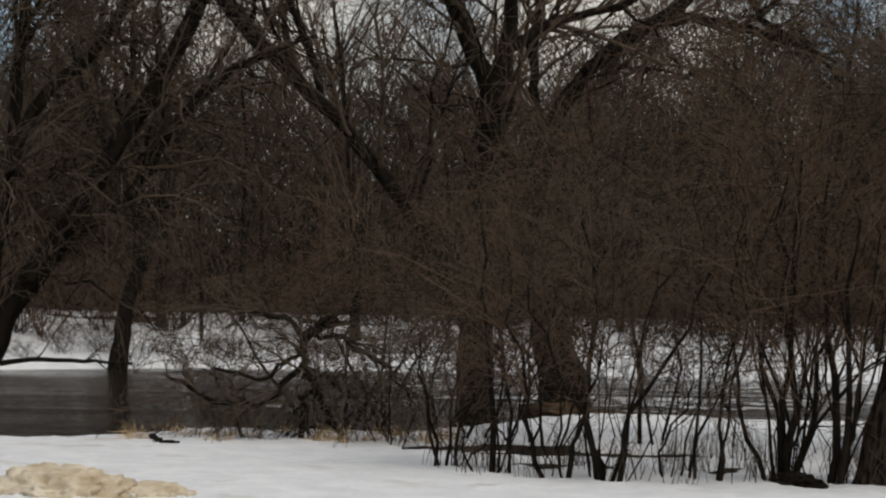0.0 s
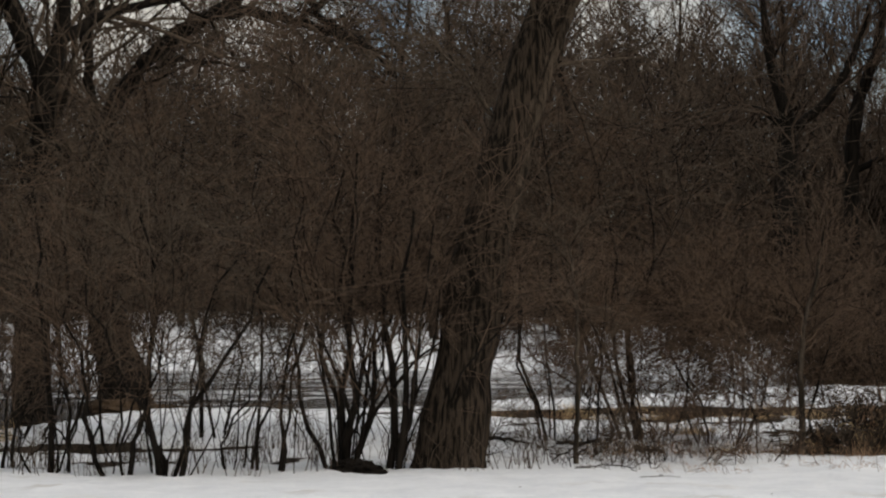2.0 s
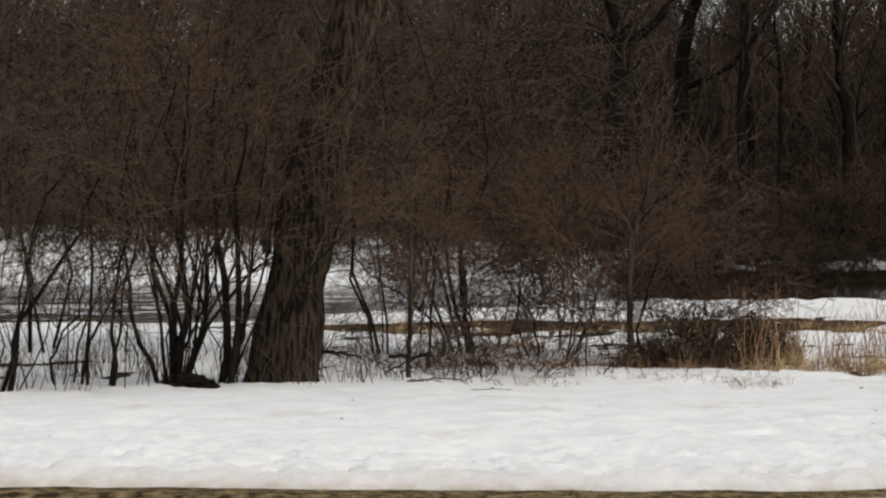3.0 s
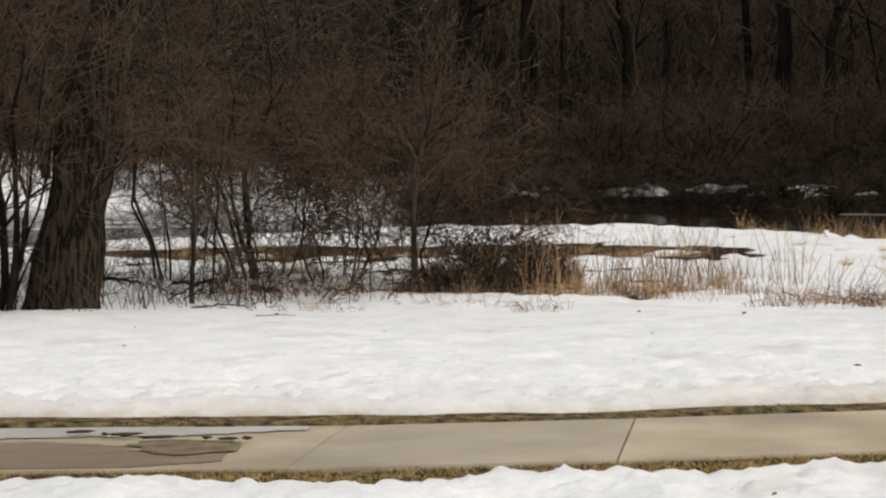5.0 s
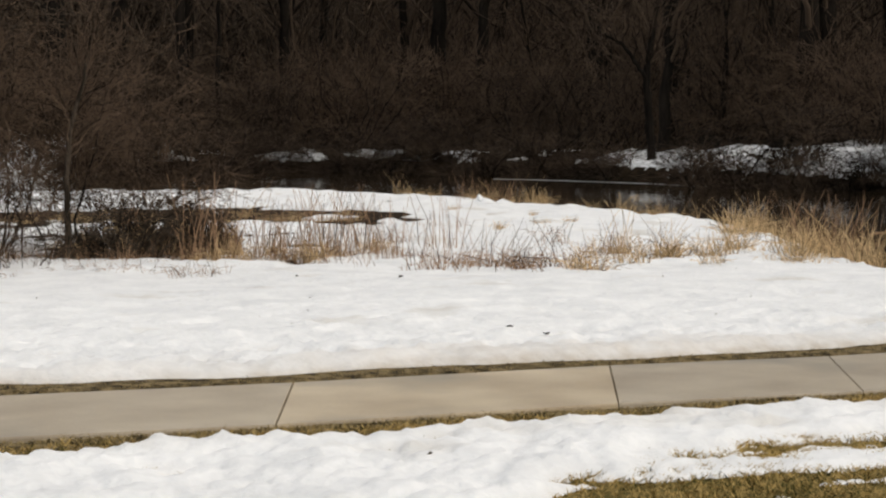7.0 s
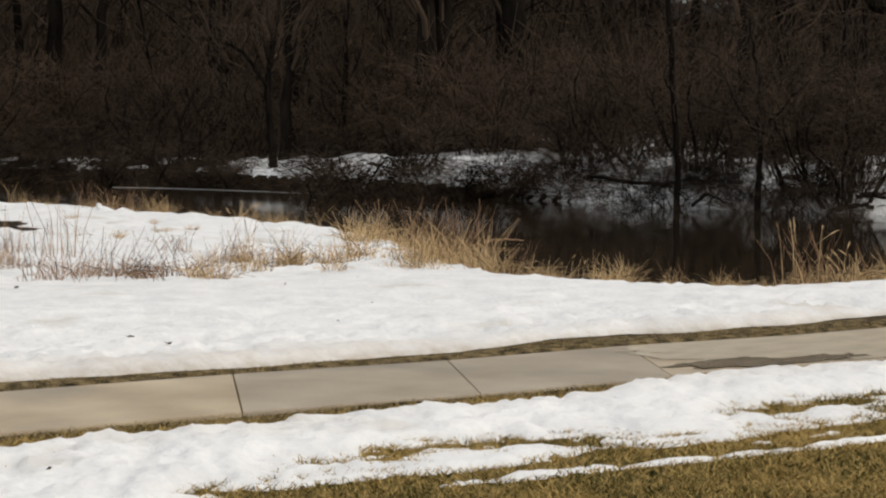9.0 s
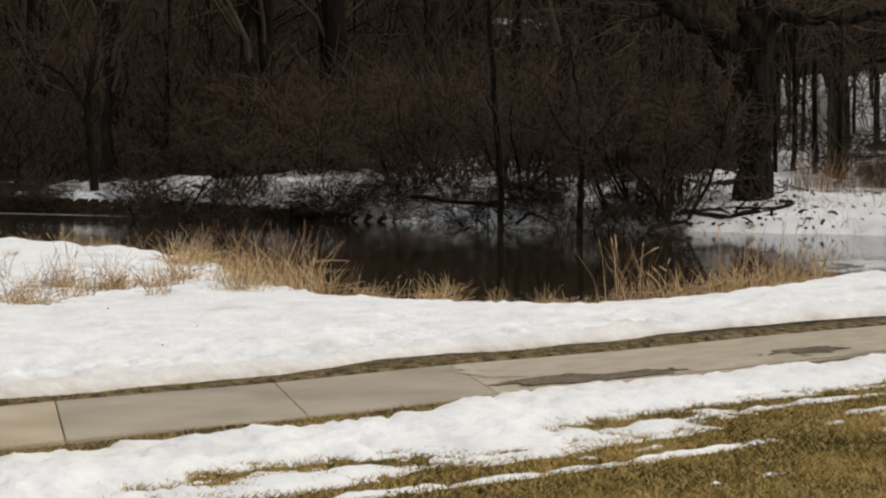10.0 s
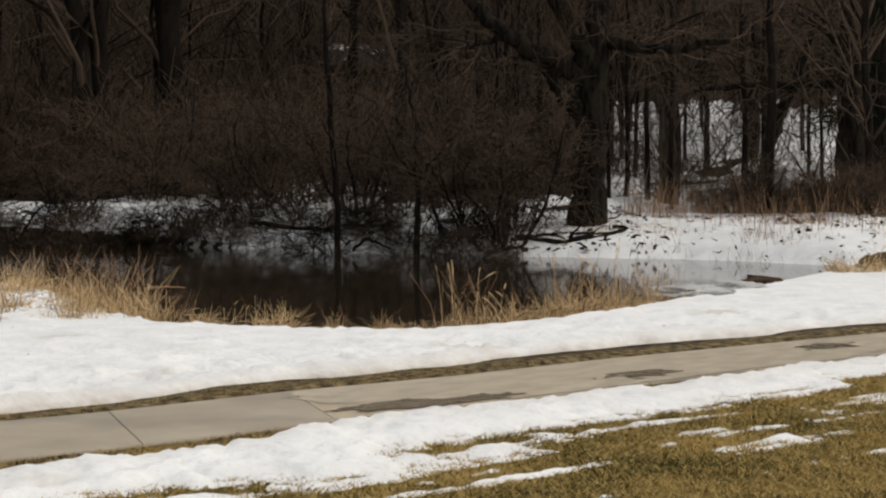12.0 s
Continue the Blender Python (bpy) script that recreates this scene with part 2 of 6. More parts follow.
def smooth_path(points, radii, k, wob, g):
    """A curve through a few nodes, resampled to k nodes with a slight wander."""
    p, r = np.array(points, float), np.array(radii, float)
    s = np.concatenate([[0], np.cumsum(np.linalg.norm(np.diff(p, axis=0), axis=1))])
    u = np.linspace(0, s[-1], k)
    q = np.stack([np.interp(u, s, p[:, i]) for i in range(3)], 1)
    for _ in range(2):
        q[1:-1] = 0.25 * q[:-2] + 0.5 * q[1:-1] + 0.25 * q[2:]
    w = g.normal(0, wob, (k, 3))
    w[0] = 0
    q += w
    return q[None], np.interp(u, s, r)[None] * (1 + g.normal(0, 0.05, (1, k)))


def offspring(P, Rr, per, k, g, length, ratio=0.6, spread=0.8, up=0.1, wob=0.12, lo=0.25, droop=0.0, rmin=0.003, taper=0.3, rmax=1.0):
    """Branches that grow from the branches P: per of them on each, out of the stretch lo..1."""
    n, kk, _ = P.shape
    N = n * per
    own = np.repeat(np.arange(n), per)
    s = lo + (1 - lo) * g.random(N)
    f = s * (kk - 1)
    i = np.minimum(f.astype(int), kk - 2)
    w = (f - i)[:, None]
    start = P[own, i] * (1 - w) + P[own, i + 1] * w
    tan = P[own, i + 1] - P[own, i]
    tan /= np.linalg.norm(tan, axis=1, keepdims=True) + 1e-9
    r0 = np.maximum((Rr[own, i] * (1 - w[:, 0]) + Rr[own, i + 1] * w[:, 0]) * ratio, rmin)
    r0 = np.minimum(r0, rmax * (0.5 + 0.6 * g.random(N)))
    side = g.normal(0, 1, (N, 3))
    side -= tan * (side * tan).sum(1, keepdims=True)
    side /= np.linalg.norm(side, axis=1, keepdims=True) + 1e-9
    d = tan + side * spread * (0.6 + 0.8 * g.random((N, 1)))
    d[:, 2] += up
    d /= np.linalg.norm(d, axis=1, keepdims=True) + 1e-9
    L = length * (0.5 + g.random(N)) * (1.15 - 0.5 * s)
    u = np.linspace(0, 1, k)
    Q = start[:, None] + d[:, None] * (L[:, None] * u)[:, :, None]
    bend = g.normal(0, 1, (N, 3)) * wob * L[:, None]
    Q += bend[:, None] * (u * u)[None, :, None]
    Q[:, :, 2] -= droop * L[:, None] * (u * u)[None]
    Q[:, 1:] += g.normal(0, 0.025, (N, k - 1, 3)) * L[:, None, None]
    R2 = np.maximum(r0[:, None] * (1 - (1 - taper) * u)[None], rmin * 0.7)
    return Q, R2


def value_noise(x, y, seed=0):
    xi, yi = np.floor(x).astype(np.int64), np.floor(y).astype(np.int64)
    fx, fy = x - xi, y - yi
    fx, fy = fx * fx * (3 - 2 * fx), fy * fy * (3 - 2 * fy)

    def h(a, b):
        v = (a * 374761393 + b * 668265263 + seed * 974711) & 0xFFFFFFFF
        v = ((v ^ (v >> 13)) * 1274126177) & 0xFFFFFFFF
        return ((v ^ (v >> 16)) & 0xFFFF) / 65535.0
    return (h(xi, yi) * (1 - fx) + h(xi + 1, yi) * fx) * (1 - fy) + (h(xi, yi + 1) * (1 - fx) + h(xi + 1, yi + 1) * fx) * fy


def fbm(x, y, seed=0, octaves=4):
    t, a, s = 0, 0.5, 0
    for o in range(octaves):
        t, s = t + a * value_noise(x * 2 ** o, y * 2 ** o, seed + 17 * o), s + a
        a *= 0.5
    return t / s


# ---- plan: footpath, shores, heights ----
WATER = -0.4
PATH = np.array([(-40, 27), (-14, 16.6), (-4, 12.7), (0.5, 10.9), (2.7, 9.95), (4.05, 9.3), (5.7, 8.75), (7.75, 8.2), (9.2, 7.68), (11.1, 7.2), (12.7, 6.65), (15.1, 6.05), (19.2, 4.7), (26, 2.0), (50, -10)])
HALF = 0.76
SHORE_NEAR = np.array([(-180, 60), (-60, 30), (-12, 33.5), (-7, 36), (-1.4, 35), (1, 38), (4, 44), (14, 45), (20, 51), (26, 56), (32, 56), (36, 51.5), (40, 46.5), (44, 42), (46, 38.5), (47.5, 34), (49.5, 28), (51.2, 23.6), (53.6, 22.2), (55.7, 21.3), (60, 20.8), (63.5, 22.4), (66.7, 25.1), (68.3, 28), (70.4, 32.2), (72.7, 41), (74, 58), (76, 75), (100, 90), (180, 60)])
SHORE_FAR = np.array([(-180, 90), (-60, 80), (-14, 88), (-8.7, 97), (0, 95), (10, 88), (20, 80), (26, 78), (31, 84), (36, 80), (41, 73), (47, 62), (55, 57), (57, 53), (62, 51), (68, 49.5), (71, 47.5), (73, 46), (78, 45), (100, 60), (180, 90)])


def path_offset(x, y):
    """Signed distance from the footpath's middle line (positive beyond it) and the way along it."""
    best, sign, along = np.full(x.shape, 1e9), np.ones(x.shape), np.zeros(x.shape)
    s0 = 0.0
    for (ax, ay), (bx, by) in zip(PATH[:-1], PATH[1:]):
        ex, ey = bx - ax, by - ay
        L = math.hypot(ex, ey)
        u = np.clip(((x - ax) * ex + (y - ay) * ey) / L ** 2, 0, 1)
        d = np.hypot(x - ax - u * ex, y - ay - u * ey)
        near = d < best
        best = np.where(near, d, best)
        sign = np.where(near, np.where(ex * (y - ay) - ey * (x - ax) > 0, 1, -1), sign)
        along = np.where(near, s0 + u * L, along)
        s0 += L
    return best * sign, along


ALONG = float(path_offset(np.array([5.57]), np.array([8.83]))[1][0])


def smoothstep(a, b, x):
    u = np.clip((x - a) / (b - a), 0, 1)
    return u * u * (3 - 2 * u)


def polar(x, y):
    return np.degrees(np.arctan2(x, y)), np.hypot(x, y)


def shores(x, y):
    az, r = polar(x, y)
    wig = 2.2 * (fbm(x * 0.22, y * 0.22, 5) - 0.5) * (1 - 0.7 * smoothstep(46, 50, az))
    n = np.interp(az, SHORE_NEAR[:, 0], SHORE_NEAR[:, 1]) + wig
    f = np.interp(az, SHORE_FAR[:, 0], SHORE_FAR[:, 1]) + 1.5 * wig
    return az, r, n, f


def ground_height(x, y):
    x, y = np.asarray(x, float), np.asarray(y, float)
    az, r, n, f = shores(x, y)
    dp, _ = path_offset(x, y)
    near = -0.32 * smoothstep(1.5, 16, dp) + 0.05 * (fbm(x * 0.5, y * 0.5, 2) - 0.5)
    wet = smoothstep(-1.2, 2.5, r - n) * (1 - smoothstep(-1.5, 1.0, r - f))
    d = np.maximum(r - f, 0)
    far = -0.35 + 1.15 * (1 - np.exp(-d / 5)) + 0.045 * d + 0.5 * (fbm(x * 0.09, y * 0.09, 9) - 0.5) * smoothstep(2, 20, d)
    far -= 0.55 * smoothstep(8.5, 14, d) * smoothstep(64.5, 66.5, az)
    far -= (0.38 * smoothstep(2.5, 8, d) * (1 - smoothstep(11, 18, d)) - 0.3 * (fbm(x * 0.3, y * 0.3, 15, 3) - 0.5) * smoothstep(1.5, 4, d)) * smoothstep(65.3, 67.3, az)
    low = smoothstep(24, 28, az) * (1 - smoothstep(60, 63, az))
    flat = -0.35 + np.interp(az, [50, 55], [0.55, 0.4]) * (1 - np.exp(-d / 0.7)) + 0.022 * d + np.interp(az, [44, 47], [0.16, 0.55]) * smoothstep(1.2, 7, d) + 0.25 * (fbm(x * 0.09, y * 0.09, 9) - 0.5) * smoothstep(2, 20, d)
    far = far * (1 - low) + flat * low
    west = 1 - smoothstep(19, 24, az)
    plain = -0.35 + 0.24 * (1 - np.exp(-d / 0.8)) + 0.04 * d + 0.045 * np.minimum(d, 26) + 0.3 * smoothstep(6, 16, d) + 0.3 * (fbm(x * 0.09, y * 0.09, 9) - 0.5) * smoothstep(2, 25, d)
    far = far * (1 - west) + plain * west
    far += 21 * (1 + (0.9 * fbm(az * 0.22, az * 0, 14) - 0.42) * (1 - smoothstep(16, 24, az))) * smoothstep(18 + 22 * west, 120, d) * np.interp(az, [-60, -30, 6, 20, 26, 36], [0, 0.3, 0.3, 0.3, 0.6, 0.9])
    far = np.minimum(far, 30)
    closed = n > f
    mid = np.where(closed, np.minimum(n, f), f)
    land = near * (1 - smoothstep(-4, 2, r - mid)) + far * smoothstep(-4, 2, r - mid)
    z = np.where(closed, land, np.where(r < 0.5 * (n + f), near, far))
    z = z * (1 - wet) + (-1.1) * wet
    ditch = smoothstep(2.5, 0.0, np.abs(r - 39)) * smoothstep(14, 18, az) * (1 - smoothstep(32, 35, az))
    z = z - 0.12 * ditch
    bed = 1 - smoothstep(HALF - 0.02, HALF + 0.16, np.abs(dp))
    return z * (1 - bed) + bed * -0.045


def snow_depth(x, y):
    x, y = np.asarray(x, float), np.asarray(y, float)
    az, r, n, f = shores(x, y)
    dp, s = path_offset(x, y)
    lump = fbm(x * 1.3, y * 1.3, 21) - 0.5
    small = fbm(x * 5, y * 5, 22, 3) - 0.5
    # beyond the path
    edge = HALF + 0.29 + np.interp(s - ALONG, [5, 10], [0, 0.22]) + 0.22 * (fbm(s * 0.6, s * 0 + 3, 23, 4) - 0.5) * 2
    a = dp - edge
    foot = 0.15 + 0.85 * smoothstep(0.1, 0.75, a)
    tiny = fbm(x * 11, y * 11, 28, 2) - 0.5
    crust = np.abs(fbm(x * 3.5, y * 3.5, 29, 3) - 0.5) * 2
    cups = np.abs(fbm(x * 8 + 3 * small, y * 8 + 3 * lump, 38, 3) - 0.5) * 2.4
    calm = np.exp(-np.maximum(a - 0.8, 0) / 1.5)
    far_side = -0.1 + (0.2 + 0.06 * lump) * smoothstep(-0.12, 0.4, a) + foot * ((0.02 + 0.04 * calm) * small + (0.02 + 0.035 * calm) * tiny + 0.02 * lump - (0.03 + 0.05 * calm) * crust - (0.022 + 0.05 * calm) * cups)
    pools = smoothstep(0.47, 0.56, fbm(x * 0.6, y * 0.8, 37, 5) + 0.1 * small + 0.1 * smoothstep(1.6, 0.6, np.hypot((az - 3.2) / 1.6, (r - 26.5) / 1.6))) * smoothstep(24, 25, r) * (1 - smoothstep(30, 32, r)) * smoothstep(-2, 0, az) * (1 - smoothstep(7, 10, az))
    ditch = smoothstep(4.2, 1.6, np.abs(r - 39 - 4.5 * lump)) * smoothstep(13, 18, az) * (1 - smoothstep(32, 38, az)) * smoothstep(0.36, 0.52, fbm(x * 0.3, y * 0.7, 43)  + 0.04 * (1 - smoothstep(22, 27, az)))
    thin = smoothstep(0.45, 0.62, fbm(x * 0.45, y * 0.45, 24)) * smoothstep(19, 24, r) * smoothstep(-3, 1, az) * 0.06 * (1 - 0.8 * smoothstep(30, 37, az))
    far_side = far_side - thin - 0.3 * ditch - 0.25 * pools - 0.3 * smoothstep(-1.6, 0.4, r - n + 2 * lump)
    # uneven hummocks and hollows on the point
    rough = smoothstep(20, 24, r) * smoothstep(20, 27, az) * (1 - smoothstep(47, 52, az))
    far_side = far_side + rough * (0.16 * (fbm(x * 0.9, y * 0.9, 44, 3) - 0.5) + 0.1 * (fbm(x * 2.6, y * 2.6, 45, 3) - 0.5) - 0.09 * smoothstep(0.6, 0.72, fbm(x * 1.7, y * 1.7, 46, 3)))
    # this side of the path
    b = -dp - HALF - np.interp(s - ALONG, [3.6, 6.2], [0.44, 0.06]) - 0.22 * (fbm(s * 1.1, s * 0 + 8, 25) - 0.5) * 2
    width = np.interp(x, [2.0, 4.0, 5.2, 7, 12], [7.0, 4.0, 1.75, 1.3, 1.2]) + 0.3 * lump
    bank = -0.05 + 0.13 * smoothstep(-0.05, 0.3, b) + 0.08 * lump + 0.04 * small + 0.05 * tiny - 0.035 * crust - 0.034 * cups
    streak = fbm(s * 0.45, dp * 5.8, 26, 4) - 0.5
    fade = smoothstep(width - 0.5, width + 0.25, b)
    patch = -0.036 + 0.3 * streak + 0.09 * small + 0.05 * tiny - 0.05 * np.maximum(b - width - 0.7, 0)
    patch = np.where(patch > 0, 0.5 * patch, patch)
    near_side = bank * (1 - fade) + np.minimum(bank, patch) * fade
    t = np.where(dp > 0, far_side, near_side)
    # the far shore, with bare patches under the brush
    d = r - f
    bare = smoothstep(0.55, 0.7, fbm(x * 0.25, y * 0.25, 27)) * 0.12 * smoothstep(1, 5, d) + smoothstep(8, 40, d) * 0.05
    bare = bare + 0.22 * smoothstep(-6, 6, d - np.interp(az, [-20, 8, 14, 24, 28, 46, 50, 52, 58, 61, 65.2, 65.8], [44, 42, 30, 16, 9, 9, 13, 28, 28, 13, 9, 47]) + 16 * lump * (1 - 0.6 * smoothstep(64, 66, az)))
    bare = bare + 0.17 * np.interp(az, [24, 27, 42.2, 43, 45.4, 46.2, 48, 49, 53, 54, 60, 61, 63, 64], [0, 1, 1, 0.1, 0.1, 0.7, 0.7, 0.25, 0.25, 0, 0, 0.4, 0.4, 0]) * smoothstep(0.32, 0.5, fbm(x * 0.6, y * 0.6, 35))
    beyond = -0.16 + 0.3 * smoothstep(-1.0, 0.2, d + (0.8 - 0.6 * smoothstep(61, 64, az) - 0.6 * smoothstep(41.5, 42.5, az) * (1 - smoothstep(46, 47, az))) * lump - np.interp(az, [22, 27, 40, 44, 46, 50, 53.4, 54.4, 60, 64], [0.0, 1.2, 1.9, 1.9, 1.6, 1.2, 0.8, 0.2, 0.2, 0.1])) - bare + 0.03 * small
    closed = n > f
    mid = np.where(closed, np.minimum(n, f) - 1, 0.5 * (n + f))
    return np.where(r > mid, np.where(closed, np.maximum(beyond, t * (r < mid + 6)), beyond), t)


def ice_cover(x, y):
    az, r, n, f = shores(np.asarray(x, float), np.asarray(y, float))
    u, v = radians(1) * az * 9, np.log(r) * 26
    band = fbm(u * 1.2, v, 31, 5) - 0.5
    amount = np.interp(az, [-20, -3, 3, 10, 22, 30, 40], [-0.3, -0.26, -0.1, -0.07, -0.09, -0.25, -0.4])
    return band + amount


def polar_sheet(azs, rs):
    A, Rg = np.meshgrid(np.radians(azs), rs)
    x, y = Rg * np.sin(A), Rg * np.cos(A)
    nr, na = A.shape
    i = (np.arange(nr - 1) * na)[:, None] + np.arange(na - 1)[None]
    return x, y, np.stack([i, i + na, i + na + 1, i + 1], -1)


def build_ground():
    azs = np.concatenate([np.arange(-180, -24, 6.0), np.arange(-24, 84, 0.4), np.arange(84, 181, 6.0)])
    rs = np.concatenate([np.linspace(0.05, 6, 12), np.arange(6.2, 17, 0.12), 17 * 1.012 ** np.arange(0, 77), np.arange(42.6, 90, 0.4), 90 * 1.016 ** np.arange(0, 74), [350, 500, 900, 2000, 4500]])
    x, y, q = polar_sheet(azs, rs)
    z = ground_height(x, y)
    n = len(azs)
    cap = np.stack([np.zeros(n - 1, int), np.arange(1, n), np.arange(2, n + 1)], -1)
    v = np.concatenate([[(0, 0, float(z[0].mean()))], np.stack([x, y, z], -1).reshape(-1, 3)])
    ob = mesh_object("ground", v, [q.reshape(-1, 4) + 1, cap], GROUND)
    dp, _ = path_offset(x, y)
    lawn = smoothstep(-HALF - 0.12, -HALF - 0.4, dp + 0.25 * (fbm(x * 3, y * 3, 3) - 0.5))
    at = ob.data.attributes.new("lawn", "FLOAT", "POINT")
    at.data.foreach_set("value", np.concatenate([[1.0], lawn.ravel()]).astype(np.float32))
    verge = smoothstep(HALF + 0.75, HALF + 0.35, np.abs(dp) + 0.3 * (fbm(x * 2.2, y * 2.2, 6) - 0.5))
    at = ob.data.attributes.new("verge", "FLOAT", "POINT")
    at.data.foreach_set("value", np.concatenate([[0.0], verge.ravel()]).astype(np.float32))
    tagged(ob, "wet ground of turf, mud and brown leaf litter", "ground", kind="structure")


def build_snow():
    azs = np.concatenate([np.arange(-180, -19, 2.3), np.arange(-19, 80, 0.22), np.arange(80, 181, 2.5)])
    rs = np.concatenate([np.arange(1.0, 4.5, 0.25), np.arange(4.5, 17, 0.055), 17 * 1.011 ** np.arange(0, 84), np.arange(42.6, 60, 0.3), np.arange(60, 90, 0.24), 90 * 1.012 ** np.arange(0, 71), [215, 240, 300, 420]])
    x, y, q = polar_sheet(azs, rs)
    t = snow_depth(x, y)
    z = ground_height(x, y) + t
    wet = z < WATER + 0.01
    ok = (t > -0.035) & ~wet
    keep = ok[:-1, :-1] | ok[1:, :-1] | ok[:-1, 1:] | ok[1:, 1:]
    faces = q[keep]
    used, inv = np.unique(faces, return_inverse=True)
    z = np.maximum(z, WATER - 0.02)
    v = np.stack([x, y, z], -1).reshape(-1, 3)[used]
    ob = mesh_object("snow_cover", v, [inv.reshape(-1, 4)], SNOW)
    dp, s = path_offset(v[:, 0], v[:, 1])
    dirt = smoothstep(0.75, 0.05, np.abs(dp) - HALF - 0.35) * 0.6 + 0.5 * smoothstep(0.05, 0.0, t.ravel()[used]) * (v[:, 1] ** 2 + v[:, 0] ** 2 < 900)
    dirt *= np.where(dp > 0, 1.0, 0.5) * (0.4 + 1.2 * fbm(v[:, 0] * 0.8, v[:, 1] * 0.8, 61))
    at = ob.data.attributes.new("dirt", "FLOAT", "POINT")
    at.data.foreach_set("value", np.clip(dirt, 0, 1).astype(np.float32))
    tagged(ob, "old melting snow lying in banks and patches on the ground", "snow", kind="stuff")
    # thin ice and slush on the flood water
    azs, rs = np.arange(-20, 48, 0.2), 33 * 1.008 ** np.arange(0, 130)
    x, y, q = polar_sheet(azs, rs)
    c = ice_cover(x, y)
    ok = (c > 0.0) & (ground_height(x, y) < WATER + 0.05)
    keep = ok[:-1, :-1] & ok[1:, :-1] & ok[:-1, 1:] & ok[1:, 1:]
    faces = q[keep]
    used, inv = np.unique(faces, return_inverse=True)
    v = np.stack([x, y, np.full(x.shape, WATER + 0.012) + 0.02 * np.maximum(c, 0)], -1).reshape(-1, 3)[used]
    ob = mesh_object("river_ice", v, [inv.reshape(-1, 4)], ICE)
    tagged(ob, "grey slushy ice sheets floating on the water", "ice", kind="stuff")


ICE = material("grey_slush_ice", (0.3, 0.3, 0.3), (0.62, 0.63, 0.64), scale=0.5, bump=0.3, fine=6, rough=0.5)


def build_water():
    azs, rs = np.arange(-60, 101, 2.0), np.array([18, 30, 50, 80, 120])
    x, y, q = polar_sheet(azs, rs)
    ob = mesh_object("water", np.stack([x, y, np.full(x.shape, WATER)], -1).reshape(-1, 3), [q.reshape(-1, 4)], WATER_MAT)
    tagged(ob, "dark brown still flood water of the pond and river", "water", kind="structure")


def build_path():
    """Concrete slabs with open joints, laid along the path."""
    seg = np.concatenate([[0], np.cumsum(np.linalg.norm(np.diff(PATH, axis=0), axis=1))])

    def on(s):
        return np.array([np.interp(s, seg, PATH[:, 0]), np.interp(s, seg, PATH[:, 1])])
    root = tagged(new("pavement"), "damp pale concrete footpath of square slabs", "footpath", kind="structure")
    near_s = path_offset(np.array([5.57]), np.array([8.83]))[1][0]
    joints = [near_s + d for d in (-14.4, -12.6, -10.8, -9.0, -7.2, -5.4, -3.6, -1.8, 0, 2.17, 3.83, 5.5, 7.2, 8.9, 10.6, 12.3, 14, 15.7, 17.4, 19.1, 20.8)]
    for i in range(len(joints) - 1):
        corner = []
        for s, gap in ((joints[i], 0.003), (joints[i + 1], -0.003)):
            c, e = on(s), on(s + 0.3) - on(s - 0.3)
            e /= np.linalg.norm(e)
            nrm = np.array([-e[1], e[0]])
            cut = radians(np.interp(s - near_s, [-14, 0, 2.2, 3.8, 5.7, 20], [33, 36, 41, 42.5, 45.5, 52])) - math.atan2(nrm[0], nrm[1])
            skew = HALF * math.tan(cut)
            corner.append((c + e * (gap - skew) - nrm * HALF, c + e * (gap + skew) + nrm * HALF))
        lo, hi = corner
        bm = bmesh.new()
        ring = [lo[0], hi[0], hi[1], lo[1]]
        cen = sum(ring) / 4
        top = [bm.verts.new((*(p + (cen - p) * 0.005), 0.0)) for p in ring]
        lip = [bm.verts.new((*p, -0.012)) for p in ring]
        low = [bm.verts.new((*p, -0.1)) for p in ring]
        bm.faces.new(top)
        for a, b in ((top, lip), (lip, low)):
            for j in range(4):
                bm.faces.new((a[j], b[j], b[(j + 1) % 4], a[(j + 1) % 4]))
        bmesh.ops.recalc_face_normals(bm, faces=bm.faces)
        part("slab", bm, CONCRETE, root)


build_ground()
build_snow()
build_water()
build_path()


# ---- trees ----
def stand(x, y, sink=0.08):
    return float(ground_height(np.array([x]), np.array([y]))[0]) - sink


def tree_root(name, x, y, z):
    ob = new(name)
    ob.location = (x, y, z)
    return ob


def local(P, root):
    return np.asarray(P, float) - np.array(root.location)


